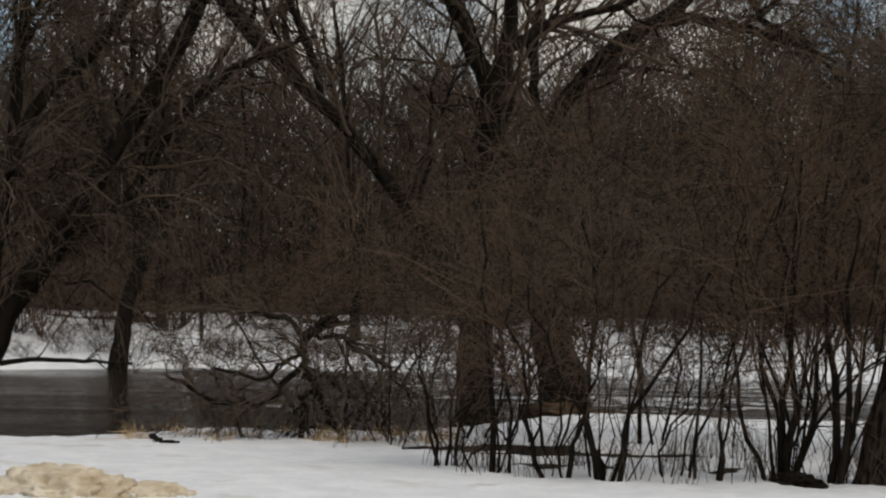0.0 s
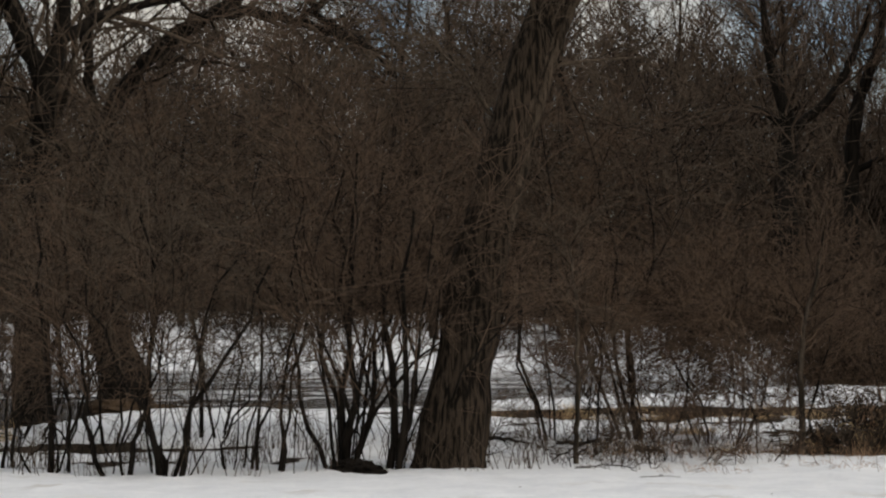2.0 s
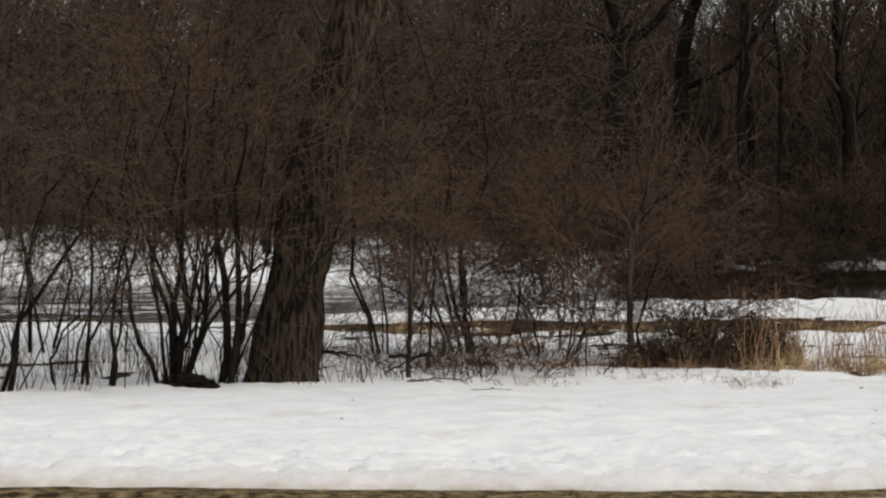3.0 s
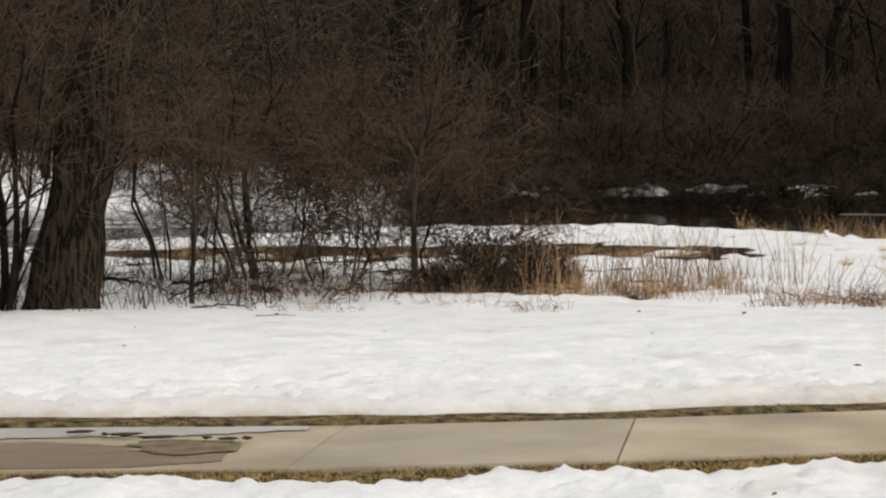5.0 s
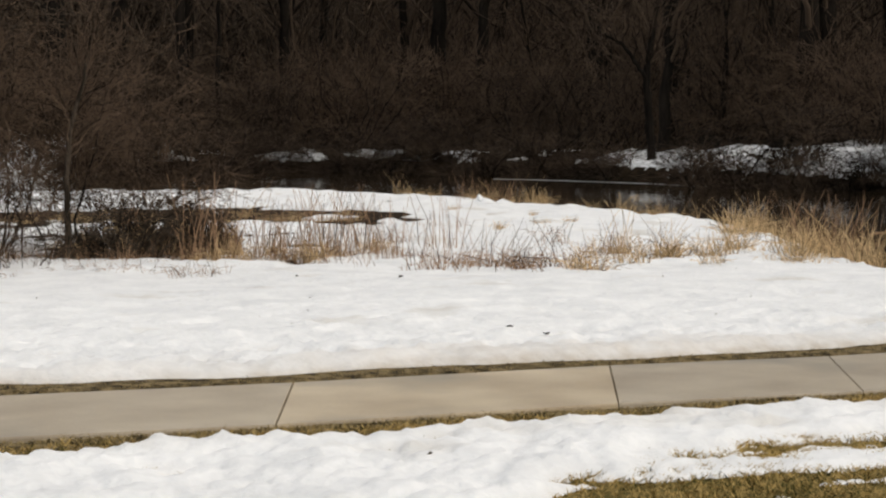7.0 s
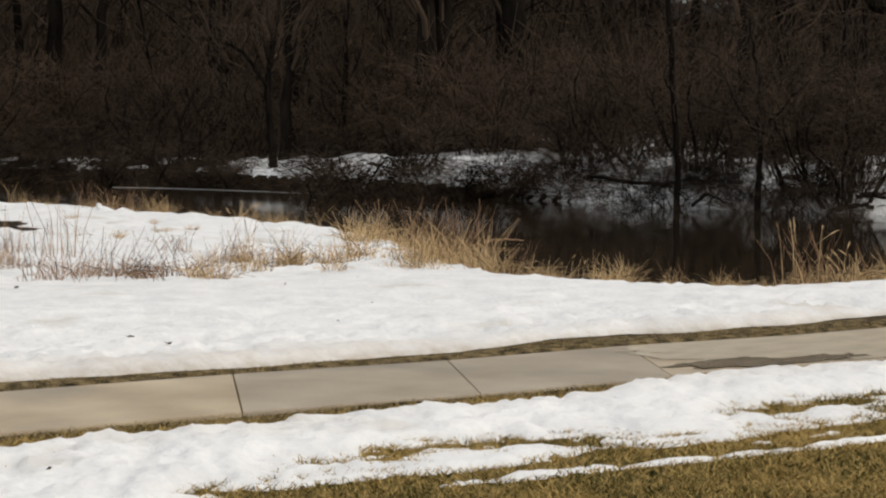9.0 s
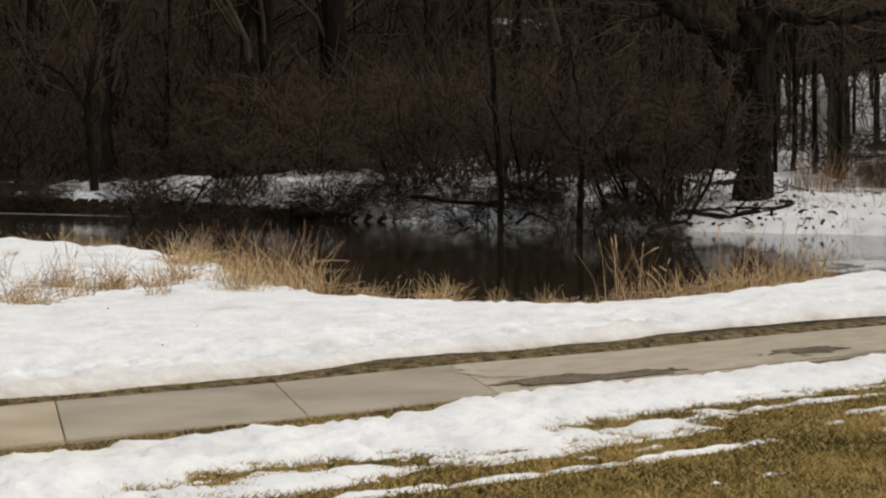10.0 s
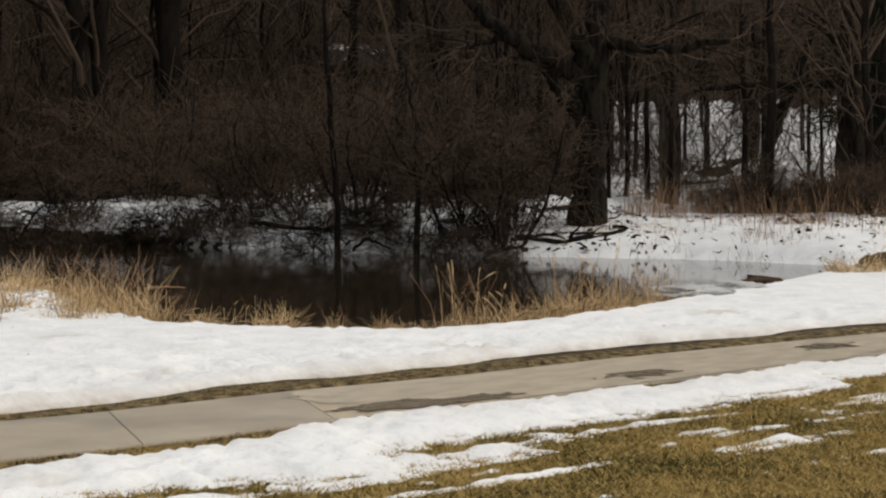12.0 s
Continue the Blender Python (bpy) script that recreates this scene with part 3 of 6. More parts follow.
def big_tree(stems, seed, label, bark=BARK, twig=TWIG_GREY, twig_r=0.006, branch=(14, 5, 4), lengths=(3.0, 1.4, 0.7), crown_lo=0.35, up=0.15, droop=0.0, name="tree", wob=0.03, flare=1.5):
    """A bare tree: stems are lists of nodes and radii, the first one the trunk."""
    g = np.random.default_rng(seed)
    x, y = stems[0][0][0][:2]
    root = tagged(tree_root(name, x, y, stand(x, y)), label, "tree")
    made, first = [], True
    for pts, radii in stems:
        if first:
            pts = [(x, y, root.location.z)] + list(pts[1:])
        k = 26 if first else 16
        P, Rr = smooth_path(pts, radii, k, wob, g)
        if first:
            Rr = Rr * (1 + (flare - 1) * np.exp(-np.linspace(0, 9, k)))[None]
        sides = 30 if first and flare > 1.2 else 12 if first else 9
        v, q = tubes(P, Rr, sides)
        if sides == 30:
            core, turn = np.repeat(P[0], sides, 0), np.tile(np.arange(sides), k)
            rise = np.repeat(np.arange(k), sides)
            ridge = value_noise(turn * 0.9, rise * 0.35, seed) - 0.5 + 0.6 * (value_noise(turn * 0.31, rise * 0.2, seed + 5) - 0.5)
            v = core + (v - core) * (1 + 0.17 * ridge)[:, None]
        mesh_object("trunk" if first else "limb", local(v, root), [q], bark, root)
        made.append((P, Rr))
        first = False
    sets = []
    for i, (P, Rr) in enumerate(made):
        lo = crown_lo if i == 0 else 0.15
        B1 = offspring(P, Rr, branch[0], 7, g, lengths[0], 0.45, 0.9, up, 0.2, lo, droop, twig_r * 2, rmax=lengths[0] * 0.022)
        B2 = offspring(*B1, branch[1], 5, g, lengths[1], 0.6, 0.8, up, 0.2, 0.2, droop, twig_r * 1.3)
        B3 = offspring(*B2, branch[2], 3, g, lengths[2], 0.7, 0.8, up, 0.25, 0.15, droop, twig_r)
        sets += [tubes(*B1, 5), tubes(*B2, 4), tubes(*B3, 3)]
    v, q = joined(sets)
    mesh_object("crown", local(v, root), [q], twig, root)
    return root


def thicket(x, y, seed, label, height=4.0, radius=2.5, stems=22, per=(9, 8, 3), stem_r=0.03, twig=TWIG_RED, stem_mat=BARK_DARK, twig_r=0.004, droop=0.25, lean=(0, 0), base=0.5, name="shrub", open_below=0.3, bow=0.1, b1=0.33):
    """A shrub of many arching stems with a haze of fine twigs."""
    g = np.random.default_rng(seed)
    root = tagged(tree_root(name, x, y, stand(x, y)), label, "shrub")
    a = g.random(stems) * 2 * np.pi
    out = np.sqrt(g.random(stems)) * radius
    u = np.linspace(0, 1, 9)
    foot = np.stack([np.cos(a), np.sin(a), 0 * a], 1) * (g.random(stems) * base)[:, None]
    tip = np.stack([np.cos(a) * out + lean[0], np.sin(a) * out + lean[1], height * (0.65 + 0.35 * g.random(stems)) * (1 - 0.35 * (out / radius) ** 2)], 1)
    P = foot[:, None] * (1 - u)[None, :, None] + tip[:, None] * u[None, :, None]
    P[:, :, :2] -= (bow * (tip - foot)[:, None, :2] * np.sin(np.pi * u)[None, :, None])
    P[:, :, :2] += g.normal(0, 0.05 * radius, (stems, 1, 2)) * np.sin(2 * np.pi * u)[None, :, None]
    P[:, 1:] += g.normal(0, 0.035 * height / 4, (stems, 8, 3))
    r = stem_r * (0.22 + 1.15 * g.random(stems) ** 1.8)
    Rr = r[:, None] * (1 - 0.7 * u)[None]
    for i in range(stems):
        v, q = tubes(P[i:i + 1], Rr[i:i + 1], 6)
        mesh_object("stem", v, [q], stem_mat, root)
    B1 = offspring(P, Rr, per[0], 5, g, height * b1, 0.5, 0.75, 0.1, 0.3, open_below, droop, twig_r * 1.6, rmax=0.02)
    B2 = offspring(*B1, per[1], 4, g, height * 0.17, 0.6, 0.95, 0.05, 0.35, 0.1, droop, twig_r)
    B3 = offspring(*B2, per[2], 2, g, height * 0.085, 0.8, 1.0, 0.0, 0.3, 0.1, droop, twig_r * 0.85)
    v, q = joined([tubes(*B1, 4), tubes(*B2, 3), tubes(*B3, 3)])
    mesh_object("crown", v, [q], twig, root)
    return root


# the leaning tree at the edge of the thicket
big_tree([([(5.61, 22.10, -0.18), (5.79, 22.05, 1.03), (6.05, 21.98, 2.61), (6.44, 21.87, 4.20), (6.77, 21.77, 5.22), (7.08, 21.67, 6.09), (7.75, 21.44, 7.97)], (0.4, 0.36, 0.33, 0.3, 0.29, 0.28, 0.2)),
          ([(6.91, 21.73, 5.66), (7.55, 22.25, 6.67), (9.33, 22.65, 8.31)], (0.14, 0.1, 0.06))],
         1, "leaning old tree with pale furrowed bark and fine twigs", BARK_TAN, TWIG_GREY, 0.004, (22, 7, 6), (1.5, 0.8, 0.45), 0.5, name="leaning_tree", droop=0.2, flare=1.35, wob=0.012)

lean_ob = bpy.data.objects["leaning_tree"]
for k, (side, lo, hi, r, seed) in enumerate([(0.2, 0.6, 6.2, 0.1, 71), (0.26, 2.0, 6.6, 0.06, 72), (0.1, 2.4, 5.4, 0.055, 73)]):
    gb = np.random.default_rng(seed)
    zs = np.linspace(lo, hi, 7)
    axis_x = np.interp(zs, [-0.18, 1.03, 2.61, 4.20, 5.22, 6.09, 7.97], [5.61, 5.79, 6.05, 6.44, 6.77, 7.08, 7.75])
    axis_y = np.interp(zs, [-0.18, 1.03, 2.61, 4.20, 5.22, 6.09, 7.97], [22.10, 22.05, 21.98, 21.87, 21.77, 21.67, 21.44])
    P, Rr = smooth_path(np.stack([axis_x + side, axis_y - math.sqrt(0.33 ** 2 - side ** 2) + 0.05, zs], 1), r * np.array([0.3, 0.8, 1, 1, 0.9, 0.7, 0.2]), 40, 0.014, gb)
    v, q = tubes(P, Rr, 9)
    mesh_object("bark_ridge", local(v, lean_ob), [q], BARK_PALE, lean_ob, "pale shaggy ridge of weathered bark")


# the pair of forked trees that stand in the flood
big_tree([([(0.83, 41.99, -0.32), (0.80, 41.99, 2.04), (1.02, 41.99, 5.12), (1.17, 41.98, 7.41), (1.55, 41.97, 8.77), (1.62, 41.97, 11.21)], (0.4, 0.36, 0.33, 0.28, 0.2, 0.12)),
          ([(1.13, 41.98, 7.28), (0.57, 42.00, 8.62), (0.06, 42.00, 9.83), (-0.44, 42.00, 12.00)], (0.22, 0.24, 0.22, 0.12)),
          ([(1.36, 41.98, 8.36), (2.31, 42.44, 9.06), (4.11, 42.80, 9.57), (6.13, 42.56, 10.58)], (0.16, 0.13, 0.1, 0.05)),
          ([(0.86, 41.99, 0.98), (0.08, 41.50, 3.22), (-1.12, 40.98, 5.01), (-1.91, 40.96, 5.91), (-2.84, 40.90, 6.94), (-4.03, 40.80, 8.03), (-5.28, 40.66, 9.36), (-6.40, 40.50, 11.02)], (0.2, 0.19, 0.18, 0.17, 0.17, 0.18, 0.15, 0.08)),
          ([(-2.87, 40.90, 6.97), (-3.10, 40.88, 8.12), (-3.60, 40.84, 9.29), (-4.08, 40.80, 10.86)], (0.1, 0.09, 0.08, 0.05))],
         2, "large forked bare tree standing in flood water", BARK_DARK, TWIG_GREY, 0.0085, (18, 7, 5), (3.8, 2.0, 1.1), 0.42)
big_tree([([(3.49, 45.87, -0.23), (2.81, 45.91, 1.68), (2.43, 45.94, 3.57), (2.48, 45.93, 5.62), (2.89, 45.91, 7.54), (4.26, 45.80, 9.09), (5.99, 45.61, 10.11), (7.26, 45.42, 11.49)], (0.5, 0.44, 0.36, 0.28, 0.22, 0.19, 0.16, 0.1)),
          ([(5.27, 45.70, 9.67), (6.28, 45.57, 9.92), (7.42, 45.40, 9.61), (8.82, 45.15, 9.24), (9.93, 44.92, 8.66)], (0.14, 0.14, 0.13, 0.12, 0.05)),
          ([(8.82, 45.15, 9.24), (7.98, 45.30, 9.86), (7.83, 45.33, 11.18)], (0.1, 0.09, 0.06)),
          ([(2.69, 45.92, 6.65), (2.23, 45.95, 8.12), (2.36, 45.94, 9.75), (2.63, 45.92, 11.83)], (0.14, 0.13, 0.11, 0.07))],
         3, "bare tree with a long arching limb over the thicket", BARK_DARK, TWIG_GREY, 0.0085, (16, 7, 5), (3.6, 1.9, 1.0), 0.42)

# saplings among the low bushes
big_tree([([(11.17, 23.48, -0.21), (11.16, 23.48, 0.55), (11.18, 23.48, 1.37), (11.42, 23.36, 2.36), (11.53, 23.30, 3.10)], (0.05, 0.045, 0.04, 0.025, 0.012))], 33, "slender pale sapling among brown bushes", BARK, TWIG_RED, 0.0045, (18, 6, 4), (1.1, 0.5, 0.3), 0.4, flare=1.1, name="sapling", wob=0.012)
big_tree([([(7.41, 22.41, -0.27), (7.45, 22.39, 0.65), (7.47, 22.39, 1.54), (7.37, 22.42, 2.71)], (0.035, 0.032, 0.026, 0.012))], 34, "thin upright sapling growing from the snow", BARK, TWIG_GREY, 0.0042, (14, 6, 4), (0.9, 0.45, 0.25), 0.35, flare=1.1, name="sapling", wob=0.012)

# leaning willows beside the river
big_tree([([(-10.32, 36.57, 0.21), (-9.16, 36.88, 1.91), (-7.97, 37.15, 3.52), (-7.21, 37.31, 4.97), (-6.48, 37.44, 6.19), (-5.75, 37.56, 7.55), (-5.08, 37.66, 9.03), (-4.40, 37.74, 11.14)], (0.34, 0.3, 0.26, 0.22, 0.2, 0.18, 0.15, 0.08)),
          ([(-8.08, 37.13, 3.40), (-6.62, 37.42, 4.27), (-5.50, 37.60, 6.47), (-4.21, 37.77, 7.36), (-2.78, 37.90, 8.01)], (0.13, 0.12, 0.1, 0.08, 0.04)),
          ([(-9.37, 36.83, 1.61), (-9.33, 36.84, 4.43), (-8.60, 37.01, 6.35), (-7.04, 37.34, 7.86), (-6.38, 37.46, 9.58)], (0.2, 0.18, 0.15, 0.12, 0.07)),
          ([(-9.59, 36.77, 1.38), (-9.01, 36.92, 4.91), (-8.95, 36.93, 7.04), (-8.68, 37.00, 9.45)], (0.2, 0.16, 0.14, 0.08))],
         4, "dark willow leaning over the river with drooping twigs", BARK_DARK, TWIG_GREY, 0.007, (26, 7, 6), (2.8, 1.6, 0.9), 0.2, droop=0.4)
big_tree([([(-16.53, 90.50, -0.34), (-16.12, 90.58, 2.73), (-15.27, 90.72, 5.78), (-14.28, 90.88, 8.41), (-13.30, 91.03, 12.81), (-10.80, 91.36, 17.00)], (0.4, 0.36, 0.33, 0.3, 0.2, 0.1)),
          ([(-15.40, 90.70, 5.49), (-16.04, 90.59, 8.94), (-18.07, 90.21, 12.63), (-19.27, 89.96, 16.64)], (0.2, 0.2, 0.16, 0.1))],
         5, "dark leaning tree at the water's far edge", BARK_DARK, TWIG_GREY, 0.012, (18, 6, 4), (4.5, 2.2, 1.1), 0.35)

# crooked trees on the far bank behind the thicket
big_tree([([(39.10, 83.28, 3.88), (39.11, 83.27, 8.81), (39.35, 83.16, 11.71), (38.45, 83.58, 14.94), (38.07, 83.75, 18.75)], (0.5, 0.46, 0.4, 0.28, 0.15)),
          ([(39.29, 83.19, 11.13), (38.34, 83.63, 12.32), (37.29, 84.10, 12.88), (35.96, 84.68, 13.03)], (0.2, 0.17, 0.12, 0.05)),
          ([(39.35, 83.16, 11.42), (40.93, 82.39, 12.77), (42.10, 81.80, 14.81), (42.94, 81.36, 17.67)], (0.26, 0.24, 0.2, 0.1))],
         35, "crooked dark bare tree on the far bank", BARK_DARK, FAR_TWIG, 0.014, (16, 6, 4), (4.2, 2.2, 1.2), 0.4)
big_tree([([(43.29, 84.56, 3.91), (43.30, 84.56, 8.98), (43.60, 84.40, 12.85), (44.73, 83.81, 16.09), (45.08, 83.62, 19.35)], (0.4, 0.38, 0.34, 0.26, 0.12)),
          ([(43.54, 84.44, 9.57), (45.74, 83.26, 10.69), (47.29, 82.40, 13.00), (48.31, 81.80, 15.61)], (0.18, 0.16, 0.13, 0.06))],
         36, "crooked dark bare tree on the far bank", BARK_DARK, FAR_TWIG, 0.014, (16, 6, 4), (4.2, 2.2, 1.2), 0.35)

# small trees and the oak on the far shore
big_tree([([(48.72, 50.26, 0.51), (48.59, 50.38, 2.22), (48.53, 50.45, 3.75), (48.69, 50.29, 5.71), (49.02, 49.97, 8.76)], (0.17, 0.16, 0.14, 0.1, 0.05)),
          ([(48.52, 50.45, 3.53), (47.91, 51.04, 4.83), (47.28, 51.62, 5.37)], (0.09, 0.07, 0.04))], 6, "small dark bare tree on the snowy far bank", BARK_DARK, FAR_TWIG, 0.011, (14, 5, 3), (2.5, 1.2, 0.7), 0.35, flare=1.1)
big_tree([([(43.66, 28.25, -0.41), (43.58, 28.37, 1.89), (43.51, 28.47, 4.02), (43.44, 28.59, 6.31), (43.36, 28.70, 9.23)], (0.095, 0.09, 0.085, 0.075, 0.05))], 7, "slender straight bare tree standing in the pond", BARK_DARK, FAR_TWIG, 0.008, (14, 4, 3), (1.5, 0.8, 0.5), 0.3, flare=1.1)
big_tree([([(43.98, 25.83, -0.28), (43.97, 25.83, 1.61), (43.95, 25.87, 3.23), (43.83, 26.08, 5.00)], (0.1, 0.08, 0.06, 0.03)),
          ([(43.97, 25.83, 1.77), (44.27, 25.31, 2.50), (44.55, 24.82, 3.15)], (0.05, 0.04, 0.02)),
          ([(43.97, 25.83, 1.77), (43.66, 26.36, 2.58), (43.49, 26.64, 3.31)], (0.04, 0.03, 0.02))], 8, "young forked bare tree at the pond's edge", BARK_DARK, FAR_TWIG, 0.007, (8, 4, 3), (1.2, 0.7, 0.4), 0.4, flare=1.1)
big_tree([([(48.60, 22.60, 0.26), (48.62, 22.57, 1.61), (48.63, 22.53, 2.97), (48.64, 22.52, 3.98), (48.67, 22.46, 5.17), (48.70, 22.39, 6.18), (48.72, 22.35, 7.19), (48.73, 22.32, 9.20)], (0.56, 0.5, 0.48, 0.5, 0.42, 0.4, 0.36, 0.2)),
          ([(48.65, 22.51, 4.66), (48.25, 22.64, 5.73), (48.03, 22.88, 6.40), (47.78, 23.17, 6.89), (47.34, 23.61, 8.12)], (0.34, 0.33, 0.31, 0.27, 0.15)),
          ([(48.58, 22.65, 4.91), (47.86, 23.01, 5.17), (47.31, 23.45, 5.35), (46.65, 23.86, 5.72), (46.15, 24.39, 6.27), (45.79, 24.85, 6.75), (45.35, 25.65, 7.87)], (0.3, 0.29, 0.27, 0.25, 0.23, 0.19, 0.1)),
          ([(48.60, 22.61, 3.56), (48.08, 23.00, 4.17), (47.74, 23.25, 4.67), (47.49, 23.31, 5.26)], (0.3, 0.27, 0.24, 0.22)),
          ([(48.75, 22.28, 5.97), (48.74, 21.58, 5.81), (48.79, 20.69, 5.62), (48.92, 19.85, 5.66), (49.04, 19.02, 5.80), (49.10, 18.31, 5.84)], (0.2, 0.19, 0.17, 0.15, 0.12, 0.07)),
          ([(46.39, 24.14, 6.04), (45.92, 24.83, 5.74), (45.35, 25.64, 5.63)], (0.1, 0.07, 0.03))],
         9, "massive old oak with dark thick limbs on the far bank", OAK_BARK, FAR_TWIG, 0.009, (9, 5, 4), (2.4, 1.3, 0.8), 0.5, name="oak_tree", flare=1.2, wob=0.04)
big_tree([([(61.03, 25.14, 1.87), (61.01, 25.18, 3.49), (61.00, 25.19, 4.32), (61.16, 24.81, 5.35), (61.35, 24.35, 7.21), (61.42, 24.17, 9.26)], (0.36, 0.3, 0.33, 0.22, 0.16, 0.1)),
          ([(61.01, 25.19, 4.21), (60.83, 25.61, 5.36), (60.76, 25.77, 7.22), (60.68, 25.97, 9.29)], (0.24, 0.22, 0.16, 0.1))], 37, "grey forked tree standing before the snowy slope", BARK, FAR_TWIG, 0.01, (7, 5, 3), (2.6, 1.3, 0.7), 0.4, flare=1.15)
big_tree([([(60.26, 21.54, 2.72), (60.49, 20.90, 3.92), (60.68, 20.35, 4.81), (60.83, 19.90, 6.19), (60.91, 19.64, 7.77)], (0.26, 0.24, 0.2, 0.16, 0.1))], 38, "dark leaning tree at the edge of the wood", BARK_DARK, FAR_TWIG, 0.01, (9, 5, 4), (2.2, 1.2, 0.7), 0.3, flare=1.1)
big_tree([([(59.39, 17.79, 1.43), (59.41, 17.74, 4.11), (59.42, 17.71, 6.41), (59.43, 17.68, 9.07)], (0.56, 0.52, 0.48, 0.4)),
          ([(59.39, 17.78, 5.07), (59.26, 18.88, 5.13), (59.04, 20.21, 5.12), (58.62, 21.69, 5.04), (58.21, 23.03, 4.96)], (0.16, 0.15, 0.14, 0.11, 0.05)),
          ([(59.42, 17.70, 5.83), (59.18, 18.48, 6.80), (58.95, 19.20, 7.29), (58.71, 19.92, 7.79)], (0.14, 0.12, 0.1, 0.06))], 39, "stout dark tree with a long level bough", OAK_BARK, FAR_TWIG, 0.01, (14, 6, 4), (2.4, 1.3, 0.7), 0.25, flare=1.15)


# the conifers at the wood's edge
for x, y, h, k in [(65.2, 18.3, 10.5, 51), (68.0, 20.3, 12.0, 52), (66.5, 15.6, 12.0, 53), (72.5, 18.5, 13.0, 54)]:
    z = stand(x, y)
    big_tree([([(x, y, z), (x + 0.1, y, z + h * 0.35), (x, y + 0.1, z + h * 0.7), (x, y, z + h)], (0.22, 0.17, 0.1, 0.03))], k, "dark evergreen conifer among the bare trees", OAK_BARK, NEEDLES, 0.01, (30, 9, 8), (2.6, 1.0, 0.36), 0.12, up=0.0, droop=0.35, name="conifer", flare=1.1)


# ---- the thicket along the near shore ----
CLUMPS = [  # place, height, radius, stems, stem radius
    ((4.37, 22.58), 5.2, 1.7, 13, 0.06), ((2.09, 22.70), 4.6, 1.7, 9, 0.05), ((3.48, 22.74), 5.6, 0.9, 3, 0.075),
    ((0.75, 23.49), 3.8, 1.2, 6, 0.045), ((0.09, 24.00), 3.4, 1.5, 8, 0.032), ((1.57, 22.95), 3.6, 1.2, 5, 0.04), ((4.91, 22.27), 4.6, 1.9, 9, 0.055), ((2.95, 23.21), 3.6, 1.4, 6, 0.03)]
for i, ((x, y), h, r, n, sr) in enumerate(CLUMPS):
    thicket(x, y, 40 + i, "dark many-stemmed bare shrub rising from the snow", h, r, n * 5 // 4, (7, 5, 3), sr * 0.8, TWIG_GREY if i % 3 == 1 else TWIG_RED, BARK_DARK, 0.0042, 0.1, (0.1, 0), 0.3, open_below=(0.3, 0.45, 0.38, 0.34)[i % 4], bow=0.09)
HAZE = [((-1.94, 33.94), 5.1, 3.6), ((-0.21, 33.00), 5.2, 3.4), ((1.76, 30.95), 5.6, 3.2), ((3.61, 30.79), 7.4, 3.74),
        ((5.15, 29.55), 8.16, 3.74), ((6.67, 29.25), 8.86, 3.52), ((9.11, 28.58), 8.05, 3.52), ((10.69, 28.03), 7.13, 3.3)]
for i, ((x, y), h, r) in enumerate(HAZE):
    thicket(x, y, 60 + i, "tall bare shrub with a haze of red-brown twigs", h, r, 8, (8, 6, 4), 0.034, (TWIG_GREY, TWIG_RED, TWIG_GREY, TWIG_TAN)[i % 4], BARK_DARK, 0.006, 0.14, (0, 0), 1.0, open_below=(0.5, 0.56, 0.52)[i % 3], b1=0.33)
BRUSH = [((11.13, 26.24), 3.6, 2.2, 20), ((11.38, 23.93), 3.8, 1.9, 14), ((12.98, 25.37), 2.6, 1.9, 16), ((10.31, 27.64), 3.4, 2.2, 16), ((8.17, 24.68), 3.4, 1.2, 6)]
for i, ((x, y), h, r, n) in enumerate(BRUSH):
    thicket(x, y, 80 + i, "low red-brown bare bush at the snow's edge", h, r, n * 3 // 4, (10, 6, 4), 0.017, TWIG_RED if i in (1, 4) else TWIG_TAN, BARK_DARK, 0.0045, 0.2, (0, 0), 0.7, open_below=0.24)


for (x, y), h, r, n in [((45.65, 23.84), 4.6, 2.6, 18), ((46.39, 25.63), 3.8, 2.2, 12), ((47.2, 24.3), 4.2, 2.0, 12), ((49.09, 30.89), 3.6, 2.4, 14), ((51.20, 36.71), 4.0, 2.6, 14)]:
    thicket(x, y, int(h * 10 + n), "dark crooked shrub on the snowy far bank", h, r, n, (7, 5, 3), 0.055, FAR_TWIG, BARK_DARK, 0.01, 0.15, (0, 0), 0.9, open_below=0.2, bow=-0.15)


gl = np.random.default_rng(19)
for i in range(11):  # thin twigs straggling out onto the snow
    az, d = 13.5 + 11 * gl.random(), 22.6 + 3.6 * gl.random()
    thicket(d * math.sin(radians(az)), d * math.cos(radians(az)), 500 + i, "thin straggling bare twigs at the thicket's edge", 0.8 + 0.8 * gl.random(), 0.9, 6, (5, 4, 2), 0.008, (TWIG_RED, TWIG_GREY, TWIG_TAN)[i % 3], BARK_DARK, 0.0035, 0.2, (0, 0), 0.5, open_below=0.05, bow=-0.2)


